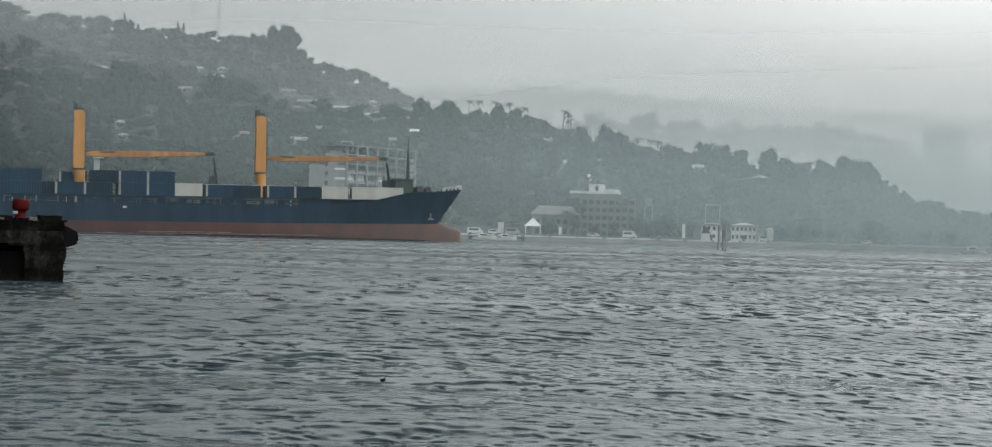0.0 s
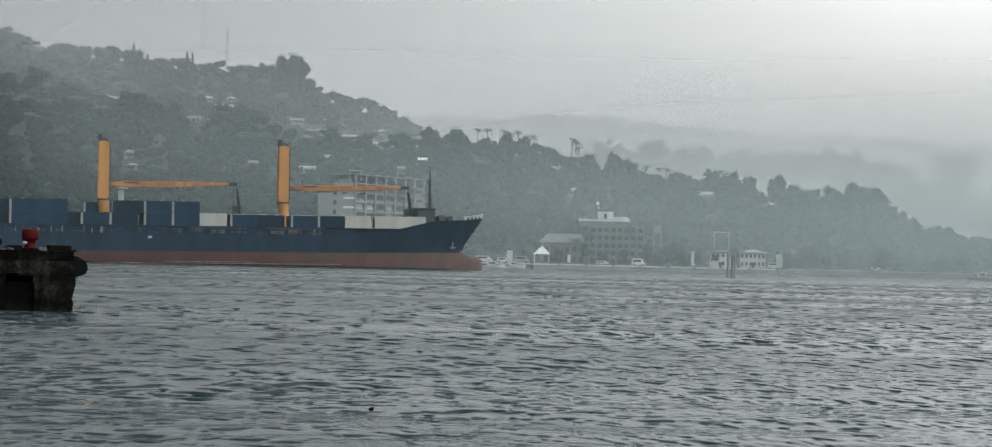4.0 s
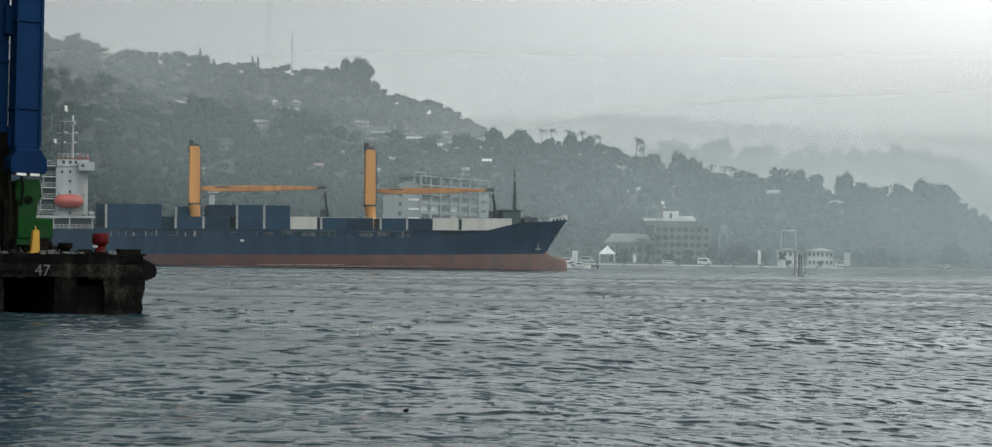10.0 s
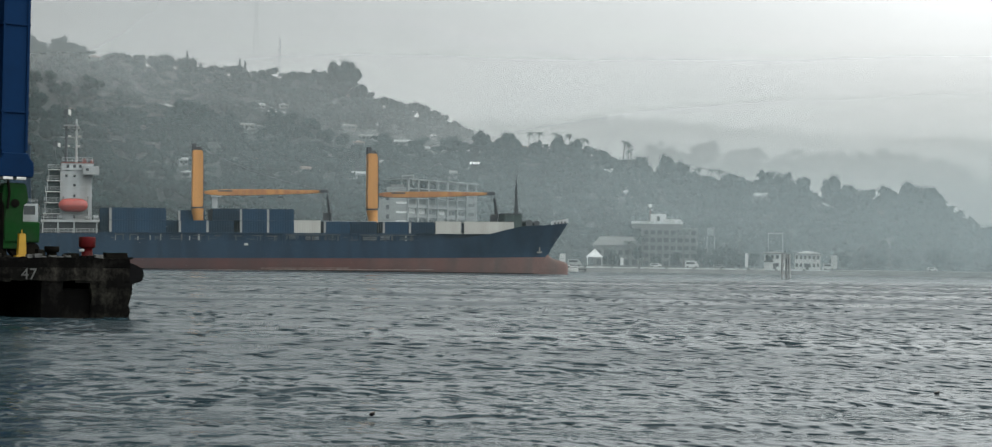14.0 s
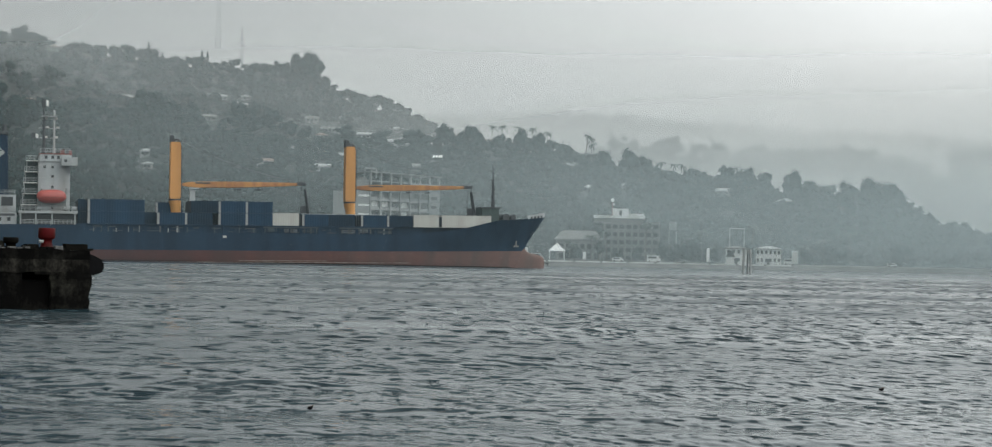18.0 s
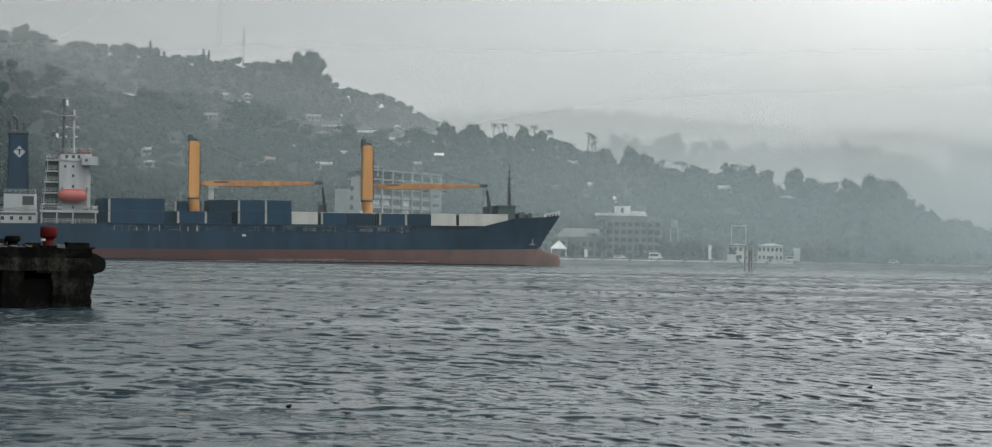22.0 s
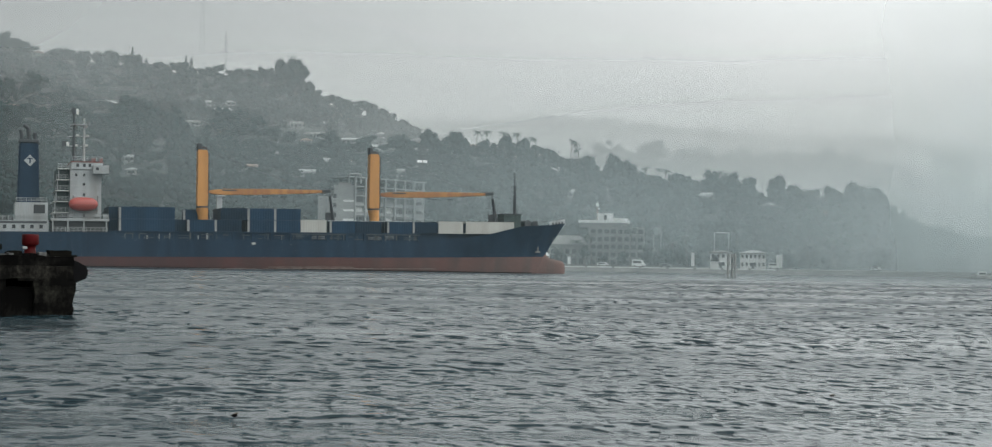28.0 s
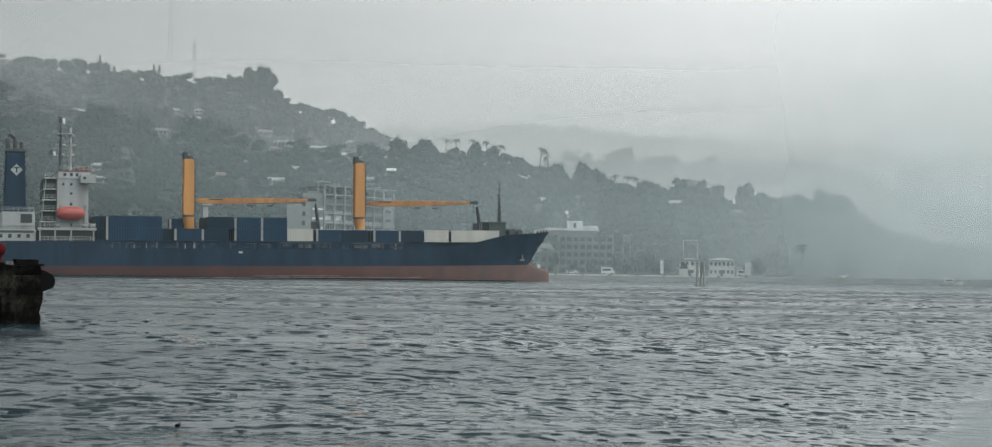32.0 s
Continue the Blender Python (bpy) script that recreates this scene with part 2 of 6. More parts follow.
M = dict(
    water=mat_water(),
    forest=mat("forest_floor", (0.013, 0.022, 0.018), 0.9, var=0.4, scale=0.02, bscale=0.6, bump=0.6),
    leaf=mat("tree_leaves", (0.0075, 0.018, 0.016), 0.9, var=0.10, scale=0.012, bscale=0.35, color2=(0.007, 0.016, 0.015), leafy=True, spec=0.02),
    palm=mat("palm_leaves", (0.03, 0.05, 0.035), 0.7, var=0.4, leafy=True),
    bark=mat("bark", (0.10, 0.08, 0.06), 0.9, var=0.4, bump=0.5),
    blue=mat("hull_blue_paint", (0.012, 0.034, 0.064), 0.6, spec=0.14, var=0.35, scale=0.3, bscale=2.0, streak=True, color2=(0.006, 0.019, 0.040)),
    red=mat_bottom(),
    orange=mat("crane_orange_paint", (0.56, 0.26, 0.068), 0.5, var=0.22, scale=0.4, bscale=3.0, streak=True),
    # rust streaks; the orange itself is dulled to offset light on the jib's top
    jib=mat("dulled_rusty_orange_paint", (0.47, 0.215, 0.060), 0.6, var=0.4, scale=0.5, bscale=4.0, streak=True, color2=(0.27, 0.11, 0.045)),
    white=mat("white_paint", (0.72, 0.73, 0.72), 0.5, var=0.2, scale=0.3, bscale=2.0, streak=True, color2=(0.55, 0.54, 0.50)),
    boxblue=mat("container_blue", (0.011, 0.042, 0.083), 0.6, spec=0.14, var=0.3, scale=0.3, bscale=2.0, streak=True),
    boxdark=mat("container_dark_blue", (0.007, 0.025, 0.048), 0.6, spec=0.14, var=0.35, scale=0.3, bscale=2.0),
    boxwhite=mat("container_white", (0.44, 0.44, 0.41), 0.6, var=0.25, scale=0.3, bscale=2.0, streak=True, color2=(0.36, 0.355, 0.32)),
    steel=mat("dark_steel", (0.045, 0.05, 0.055), 0.6, var=0.35, scale=0.8),
    swhite=mat("ship_white_paint", (0.36, 0.385, 0.39), 0.55, var=0.25, scale=0.3, bscale=2.0, streak=True, color2=(0.23, 0.23, 0.22)),
    lifeboat=mat("lifeboat_orange", (0.36, 0.060, 0.045), 0.45, var=0.2),
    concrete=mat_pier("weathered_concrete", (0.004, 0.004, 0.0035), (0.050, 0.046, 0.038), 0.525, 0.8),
    wall=mat("pale_stucco", (0.55, 0.56, 0.54), 0.85, var=0.2, scale=0.1, bscale=1.0),
    roof=mat("sheet_roof", (0.34, 0.35, 0.34), 0.6, var=0.3, scale=0.2),
    pblue=mat("gantry_blue_paint", (0.0026, 0.022, 0.070), 0.6, spec=0.06, var=0.3, scale=0.5, bscale=3.0, streak=True),
    green=mat("bogie_green_paint", (0.006, 0.050, 0.010), 0.6, spec=0.06, var=0.45, scale=1.2, bscale=6.0, color2=(0.02, 0.045, 0.02)),
    yellow=mat("yellow_paint", (0.46, 0.26, 0.012), 0.5, var=0.3, scale=2.0),
    grease=mat("grimy_machinery", (0.004, 0.004, 0.0035), 0.85, spec=0.04, var=0.5, scale=1.5, bscale=9.0, bump=0.4, color2=(0.012, 0.011, 0.008)),
    rubber=mat("black_rubber", (0.006, 0.006, 0.0065), 0.9, spec=0.1, var=0.4, scale=2.0, bump=0.3),
    bollard=mat("faded_red_paint", (0.075, 0.004, 0.005), 0.6, spec=0.1, var=0.4, scale=2.0, bscale=8.0, color2=(0.045, 0.012, 0.010)),
    marking=mat("white_marking", (0.62, 0.62, 0.58), 0.8, var=0.5, scale=4.0, bscale=14.0),
    sheet=mat("lit_recess_grey", (0.15, 0.165, 0.175), 0.8, var=0.5, scale=0.8, bscale=3.0),
    pipe=mat("weathered_pipe_paint", (0.055, 0.075, 0.09), 0.8, var=0.4, scale=2.0),
    faint=mat("worn_white_paint", (0.125, 0.125, 0.12), 0.9, var=0.6, scale=5.0, bscale=16.0),
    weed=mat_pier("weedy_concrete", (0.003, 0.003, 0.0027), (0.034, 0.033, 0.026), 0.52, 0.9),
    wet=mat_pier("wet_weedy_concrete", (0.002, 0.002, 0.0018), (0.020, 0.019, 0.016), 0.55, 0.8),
    office=mat("bare_concrete_wall", (0.23, 0.24, 0.235), 0.9, var=0.25, scale=0.12, bscale=0.8, streak=True),
    grey=mat("grey_stucco", (0.19, 0.19, 0.18), 0.9, var=0.3, scale=0.1, bscale=0.8, streak=True),
    glass=mat("dark_window", (0.03, 0.035, 0.04), 0.15, var=0.3, scale=0.5),
    rust=mat("rusty_roof_sheet", (0.22, 0.15, 0.12), 0.8, var=0.4, scale=0.3),
    reddeck=mat("red_oxide_deck", (0.22, 0.06, 0.045), 0.7, var=0.3),
    cloth=mat("flag_cloth", (0.75, 0.75, 0.72), 0.9, var=0.15),
    scum=mat("waterline_scum", (0.34, 0.28, 0.24), 0.9, var=0.5, scale=0.8, bscale=4.0, color2=(0.16, 0.09, 0.07)),
    greenship=mat("dull_green_paint", (0.03, 0.055, 0.05), 0.6, var=0.3),
    dark=mat("dark_opening", (0.02, 0.022, 0.024), 0.6, var=0.2),
)

M["lamps"] = mat("lit_lamps", (0.8, 0.8, 0.78), 0.4, var=0.1)
M["lamps"].node_tree.nodes["Principled BSDF"].inputs["Emission Color"].default_value = (1.0, 0.99, 0.96, 1)
M["lamps"].node_tree.nodes["Principled BSDF"].inputs["Emission Strength"].default_value = 0.7


# ---- mesh helpers ----
def mesh_of(name, bm, material, smooth=False):
    me = bpy.data.meshes.new(name)
    bm.to_mesh(me)
    bm.free()
    for m in (material if isinstance(material, (list, tuple)) else [material]):
        me.materials.append(m)
    if smooth:
        me.polygons.foreach_set("use_smooth", [True] * len(me.polygons))
    return me


def part(name, bm, material, parent, label="", at=None, smooth=False):
    ob = new(name, bm if isinstance(bm, bpy.types.Mesh) else mesh_of(name, bm, material, smooth))
    ob.parent = parent
    if at is not None:
        ob.matrix_basis = at
    if label:
        ob["label"] = label
    return ob


def thing(name, m, label, category, group="", kind=""):
    ob = new(name)
    ob.empty_display_size = 0.5
    ob.matrix_basis = m
    return tagged(ob, label, category, group, kind)


def box(x0, x1, y0, y1, z0, z1, bevel=0.0, bm=None):
    own = bm or bmesh.new()
    vs = [own.verts.new(p) for p in ((x0, y0, z0), (x1, y0, z0), (x1, y1, z0), (x0, y1, z0), (x0, y0, z1), (x1, y0, z1), (x1, y1, z1), (x0, y1, z1))]
    fs = [own.faces.new([vs[i] for i in q]) for q in ((3, 2, 1, 0), (4, 5, 6, 7), (0, 1, 5, 4), (1, 2, 6, 5), (2, 3, 7, 6), (3, 0, 4, 7))]
    if bevel:
        bmesh.ops.bevel(own, geom=list({e for f in fs for e in f.edges}), offset=bevel, segments=2, affect="EDGES", profile=0.6)
    return own


def tube(p, q, r0, r1=None, n=10, bm=None, caps=True):
    own = bm or bmesh.new()
    p, q = Vector(p), Vector(q)
    r1 = r0 if r1 is None else r1
    ax = (q - p).normalized()
    u = ax.cross(Vector((0, 0, 1)) if abs(ax.z) < 0.9 else Vector((1, 0, 0))).normalized()
    v = ax.cross(u)
    rings = []
    for c, r in ((p, r0), (q, r1)):
        rings.append([own.verts.new(c + (u * math.cos(a) + v * math.sin(a)) * r) for a in (2 * math.pi * i / n for i in range(n))])
    for i in range(n):
        own.faces.new((rings[0][i], rings[0][(i + 1) % n], rings[1][(i + 1) % n], rings[1][i]))
    if caps:
        own.faces.new(rings[0][::-1])
        own.faces.new(rings[1])
    return own


def loft(sections, close=True, bm=None):
    own = bm or bmesh.new()
    rows = [[own.verts.new(p) for p in s] for s in sections]
    for a, b in zip(rows, rows[1:]):
        n = len(a)
        for i in range(n if close else n - 1):
            own.faces.new((a[i], a[(i + 1) % n], b[(i + 1) % n], b[i]))
    return own, rows


def interp(x, pts):
    if x <= pts[0][0]:
        return pts[0][1]
    for (a, va), (b, vb) in zip(pts, pts[1:]):
        if x <= b:
            s = (x - a) / (b - a)
            return va + (vb - va) * s
    return pts[-1][1]


def polar(az, r, z=0.0):
    return (r * math.sin(radians(az)), r * math.cos(radians(az)), z)

# ---- water: one sheet, steep short wavelets in its shape, fine relief on top ----
def row_gap(r):
    return 0.028 + 0.0013 * r


def gust(x, y):
    """Where the wind roughens the water: 0 in calm streaks, 1 in ruffled patches that lie across the view."""
    g = np.sin(x * 0.031 + 1.7 * np.sin(y * 0.043 + 0.5) + 0.4) * np.sin(y * 0.083 + 0.9 * np.sin(x * 0.027) + 1.1)
    g = g + 0.7 * np.sin(x * 0.11 + y * 0.05 + 2.0 * np.sin(y * 0.12)) * np.sin(y * 0.21 + 0.8 * np.sin(x * 0.07 + 1.0))
    return np.clip(0.5 + 0.42 * g, 0.0, 1.0)


def swell(x, y):
    """The low, long undulation under the wavelets."""
    z = np.zeros_like(x)
    for lam, amp, deg, ph in SWELL:
        a = np.radians(deg)
        along, across = x * np.sin(a) + y * np.cos(a), x * np.cos(a) - y * np.sin(a)
        z += amp * np.sin(2 * np.pi * along / lam + ph + 0.9 * np.sin(across / lam * 1.1 + 2 * ph))
    return z


rng_w = np.random.default_rng(12)
SWELL = [(lam, lam * 0.0038 * rng_w.uniform(0.6, 1.3), rng_w.normal(3, 14), rng_w.uniform(0, 6.28)) for lam in np.geomspace(0.7, 7.0, 22)]


def wavelets(rr, az, z, lean):
    """Adds short-crested wavelets to a grid of rows of equal range: a steep dark face that leans towards the shore, a long low back."""
    A = np.radians(az)
    hump = np.zeros_like(z)
    for r_lo, r_hi in zip(np.geomspace(14, 300, 40)[:-1], np.geomspace(14, 300, 40)[1:]):
        area = 0.5 * (r_hi ** 2 - r_lo ** 2) * (A[-1] - A[0])
        n = int(area * interp(r_lo, [(14, 46.0), (30, 26.0), (60, 14.5), (120, 8.0), (300, 2.6)]))
        R, T = rng_w.uniform(r_lo, r_hi, n), rng_w.uniform(A[0], A[-1], n)
        calm = interp(r_lo, [(14, 0.30), (45, 0.18), (70, 0.04), (300, 0.02)])
        lee = np.interp(np.degrees(T), (-19, -15, -9, -2, 8), (1.1, 0.75, 0.35, 0.66, 1.25))  # the pier shelters the water beside it
        lee = lee * np.where(R > 85, np.interp(np.degrees(T), (-10, 0, 8), (0.35, 0.55, 1.1)), 1.0)  # and the ship the water before it
        keep = rng_w.random(n) < (calm + gust(R * np.sin(T), R * np.cos(T)) ** 1.4) * lee
        for r0, t0 in zip(R[keep], T[keep]):
            gap = row_gap(r0)
            q = rng_w.random() ** 2.6
            tall = (0.0062 + 0.0130 * q) * interp(r0, [(14, 0.8), (30, 1.05), (60, 1.3), (120, 1.45), (300, 1.8)])
            half = (0.08 + 0.22 * rng_w.random() ** 2 + 0.62 * q) * interp(r0, [(14, 0.85), (30, 1.0), (60, 0.9), (120, 0.85), (300, 1.4)])
            front = max(2.2 * gap, tall * 2.0)
            rear = front * 1.2 + rng_w.uniform(0.04, 0.20)
            i0, i1 = np.searchsorted(rr, (r0 - front - half, r0 + rear + half))
            j0, j1 = np.searchsorted(A, (t0 - half / r0, t0 + half / r0))
            if j1 - j0 < 2 or i1 - i0 < 2:
                continue
            u = (r0 * (A[j0:j1] - t0))[None, :]
            v = (rr[i0:i1] - r0)[:, None]
            s = v - u * np.clip(rng_w.normal(-0.12, 0.20), -0.7, 0.7) - rng_w.normal(0, 0.12) * u * u / half - 0.10 * half * np.sin(u * rng_w.uniform(2, 6) / half + rng_w.uniform(0, 6))
            face = np.clip(1 + s / front, 0, 1)
            slope = np.clip(1 - s / rear, 0, 1)
            lump = np.where(s < 0, face * face * (3 - 2 * face), slope * slope) * np.clip(1 - (u / half) ** 2, 0, 1) ** 1.2
            hump[i0:i1, j0:j1] = np.maximum(hump[i0:i1, j0:j1], tall * lump)
            lean[i0:i1, j0:j1] = np.maximum(lean[i0:i1, j0:j1], 0.84 * front * lump)
    z += hump


def build_water():
    rr = [3.0, 6.0, 9.0, 12.0]
    while rr[-1] < 270:
        rr.append(rr[-1] + row_gap(rr[-1]))
    while rr[-1] < 4600:
        rr.append(rr[-1] * (1.01 if rr[-1] < 560 else 1.12))
    rr = np.array(rr)
    fine = np.linspace(-23.5, 23.5, 421)
    az = np.concatenate([fine, np.linspace(23.5, 336.5, 50)[1:-1]])
    n, m = len(az), len(fine)
    x, y = rr[:, None] * np.sin(np.radians(az)), rr[:, None] * np.cos(np.radians(az))
    z = np.zeros_like(x)
    near = (rr > 11) & (rr < 320)
    shape = swell(x[near][:, :m], y[near][:, :m])
    lean = np.zeros_like(shape)
    wavelets(rr[near], fine, shape, lean)
    edge = np.clip((23.5 - np.abs(fine)) / 1.0, 0, 1)
    z[np.ix_(near, np.arange(m))] = shape * edge * (np.clip((rr[near] - 12) / 2, 0, 1) * np.clip((300 - rr[near]) / 60, 0, 1))[:, None]
    back = 1 - lean * (edge * (np.clip((300 - rr[near]) / 60, 0, 1) / rr[near])[:, None])
    x[np.ix_(near, np.arange(m))] *= back
    y[np.ix_(near, np.arange(m))] *= back
    co = np.concatenate([np.zeros((1, 3)), np.stack([x, y, z], 2).reshape(-1, 3)])
    i = np.arange(n)
    j = (i + 1) % n
    quads = np.concatenate([np.stack([1 + k * n + i, 1 + (k + 1) * n + i, 1 + (k + 1) * n + j, 1 + k * n + j], 1) for k in range(len(rr) - 1)])
    tris = np.stack([np.zeros(n, int), 1 + i, 1 + j], 1)
    me = bpy.data.meshes.new("water")
    fill_mesh(me, co, quads[:, ::-1], tris[:, ::-1])
    me.polygons.foreach_set("use_smooth", np.ones(len(me.polygons), bool))
    me.materials.append(M["water"])
    return tagged(new("water", me), "grey rippled harbour water under an overcast sky", "water", kind="structure")


def fill_mesh(me, co, *face_sets):
    """Vertices and any sets of faces of equal size, as arrays, into a mesh."""
    loops = np.concatenate([f.ravel() for f in face_sets]).astype(np.int32)
    sizes = np.concatenate([np.full(len(f), f.shape[1], np.int32) for f in face_sets])
    me.vertices.add(len(co))
    me.vertices.foreach_set("co", np.asarray(co, np.float32).ravel())
    me.loops.add(len(loops))
    me.loops.foreach_set("vertex_index", loops)
    me.polygons.add(len(sizes))
    me.polygons.foreach_set("loop_start", np.concatenate([[0], np.cumsum(sizes)[:-1]]).astype(np.int32))
    me.polygons.foreach_set("loop_total", sizes)
    me.update(calc_edges=True)
    me.validate()


water = build_water()

# ---- hills: shore, wooded slope, ridge ----
SHORE = 560.0
RIDGE_L = [(-32, 6.6), (-24, 7.7), (-18.5, 7.6), (-16, 7.22), (-12.5, 6.75), (-8.6, 6.7), (-6.2, 5.9), (-4.7, 5.55), (-3, 4.75), (-1, 3.6), (2, 2.5), (8, 1.2), (14, 0.6), (32, 0.4)]
RIDGE_R = [(-32, 4.8), (-17, 4.9), (-14.7, 4.95), (-13.8, 4.75), (-12.9, 5.15), (-12.2, 5.2), (-11.5, 4.8), (-10.4, 4.05), (-9.2, 3.85), (-8.1, 3.8), (-6.9, 3.85), (-5, 4.0), (-3, 4.2), (0.4, 4.15), (2, 3.85), (3.9, 3.3), (5.5, 3.05), (7.2, 2.85), (9, 2.75), (10.2, 2.45), (12.4, 2.2), (14.4, 2.15), (15.3, 1.45), (16.7, 1.0), (18, 0.45), (22, 0.3), (32, 0.25)]
RIDGE_M = [(-32, 2.0), (2, 3.2), (3.9, 3.85), (5.9, 4.2), (7.4, 3.8), (9.7, 4.0), (11.3, 3.85), (13.5, 3.75), (15, 3.4), (16.5, 2.8), (18.4, 2.3), (24, 2.2), (32, 2.4)]
RIDGE_F = [(-32, 5.2), (-2.5, 5.2), (0.4, 5.1), (2.2, 5.35), (4.6, 5.2), (7, 5.05), (9, 4.9), (11, 4.65), (13, 4.7), (15.8, 4.55), (18.3, 4.3), (24, 4.4), (32, 4.6)]


def hill_z(az, r, ridge, r0, r1, back, rough):
    top = EYE + r1 * math.tan(radians(interp(az, ridge)))
    x, y, _ = polar(az, r)
    nz = noise.fractal(Vector((x / 160, y / 160, r1)), 1.0, 2.0, 4) * rough
    if r <= r1:
        s = max(0.0, (r - r0) / (r1 - r0))
        return 1.6 + (top - 1.6) * s ** 1.15 + nz * math.sin(math.pi * min(1, s)) * 1.0
    s = min(1.0, (r - r1) / back)
    return top * (1 - 0.6 * s) + nz * s


def build_hill(name, label, ridge, r0, r1, back, rough, rows, material):
    bm = bmesh.new()
    grid = []
    r_list = [r0 + (r1 - r0) * (i / (rows - 1)) for i in range(rows)] + [r1 + back * q for q in (0.15, 0.4, 0.7, 1.0)]
    azs = [-34 + 68 * i / 150 for i in range(151)]
    for r in r_list:
        grid.append([bm.verts.new(polar(a, r, hill_z(a, r, ridge, r0, r1, back, rough))) for a in azs])
    for a, b in zip(grid, grid[1:]):
        for i in range(len(azs) - 1):
            bm.faces.new((a[i], a[i + 1], b[i + 1], b[i]))
    ob = new(name, mesh_of(name, bm, material, True))
    return tagged(ob, label, "hill", kind="structure")


hill_near = build_hill("ground_near", "low wooded slope behind the waterfront", RIDGE_R, SHORE + 45, 900, 300, 8, 26, M["forest"])
hill_left = build_hill("ground_ridge", "high wooded hill with scattered houses", RIDGE_L, 780, 1250, 400, 14, 26, M["forest"])
hill_mid = build_hill("ground_mid", "hazy wooded valley side", RIDGE_M, 1100, 1700, 400, 14, 18, M["forest"])
hill_far = build_hill("ground_far", "far hills fading in the mist", RIDGE_F, 1900, 2900, 600, 20, 18, M["forest"])


def build_shore():
    bm = bmesh.new()
    rows = []
    for r, z in ((SHORE - 2, -1.0), (SHORE, 0.5), (SHORE + 1, 1.85), (SHORE + 12, 1.95), (SHORE + 60, 2.1)):
        rows.append([bm.verts.new(polar(-34 + 68 * i / 100, r, z)) for i in range(101)])
    for a, b in zip(rows, rows[1:]):
        for i in range(100):
            bm.faces.new((a[i], a[i + 1], b[i + 1], b[i]))
    return tagged(new("ground_shore", mesh_of("ground_shore", bm, M["grey"])), "low concrete waterfront strip along the bay", "shore", kind="structure")


build_shore()

# ---- mist between the ranges ----
def build_mist(name, label, r, z1, a0, a1, dense, top, scale, seed, west=1.0, east=1.0, z0=0.0, low=None, tint=(0.88, 0.975, 0.985), span=1.0):
    """A curved sheet of mist at one range, between two bearings; span: the share of its width that is built."""
    bm = bmesh.new()
    uv = bm.loops.layers.uv.new("UVMap")
    n = 40
    bottom = [bm.verts.new(polar(a0 + (a1 - a0) * i / n, r, z0)) for i in range(n + 1)]
    high = [bm.verts.new(polar(a0 + (a1 - a0) * i / n, r, z1)) for i in range(n + 1)]
    for i in range(round(n * span)):
        f = bm.faces.new((bottom[i], bottom[i + 1], high[i + 1], high[i]))
        for lp, (u, v) in zip(f.loops, ((i, 0), (i + 1, 0), (i + 1, 1), (i, 1))):
            lp[uv].uv = (u / n, v)
    ob = new(name, mesh_of(name, bm, mat_mist(name, dense, top, scale, seed, west, east, low, tint), True))
    return tagged(ob, label, "mist", kind="stuff")


build_mist("mist_near", "faint haze over the harbour", 250, 70, -40, 40, 0.045, 0.4, 0.01, 1, 0.9, 1.1, tint=(0.78, 0.97, 1.0))
AIR = (0.67, 0.765, 0.78)  # droplet tint greyed to put the weaker airlight under rain cloud into the colour
for name, r, z1, seed in (("mist_bay", 525, 50, 3), ("mist_quay", 555, 52, 11), ("mist_shore", 586, 90, 6), ("mist_slope", 612, 94, 14)):
    build_mist(name, "thin grey mist along the shore", r, z1, -40, 40, 0.165, 0.35, 0.006, seed, -0.03, 1.40, tint=AIR)
build_mist("mist_hill", "thin grey mist that hangs on the upper slope", 600, 200, -22, 16, 0.23, 0.9, 0.006, 17, 1.0, 1.0, 0.0, (0.03, 0.28), (0.70, 0.775, 0.78))
build_mist("mist_valley", "thick grey mist behind the first ridge", 1085, 165, -40, 40, 0.80, 0.30, 0.003, 5, 0.10, 1.0, tint=(1.0, 0.975, 0.95))
build_mist("mist_far", "thick grey mist before the far hills", 1880, 330, -40, 40, 0.92, 0.35, 0.002, 7, 1.0, 1.0, tint=(1.0, 0.975, 0.95))
build_mist("low_cloud", "low grey cloud that veils the hilltop", 1130, 330, -32, 16.5, 0.37, 0.85, 0.004, 4, 1.0, 0.0, 60.0, (0.0, 0.42), (0.80, 0.835, 0.83), span=0.75)
rain = build_mist("rain_curtain", "drifting curtain of rain and low cloud", 606, 200, -18, 42, 0.62, 0.4, 0.005, 8, tint=(0.92, 0.96, 0.95))

# ---- cargo ship ----
TRIM = 0.8


def ship_pose(t):
    s = t / 16 - 1
    return pose(-20.0 + 13.93 * s + 0.794 * s * s, 369.06 + 6.663 * s + 0.769 * s * s, 0, 0, -TRIM, math.degrees(0.29686 + 0.02307 * s - 0.00769 * s * s))


RED_Z = 3.4
STEM = [(-4, 24), (0, 25.5), (3.3, 27.0), (4.5, 27.0), (6.5, 28.2), (9, 30.0), (12.2, 32.2)]
STERN = [(-4, -100), (0, -108), (3, -112), (9, -114)]


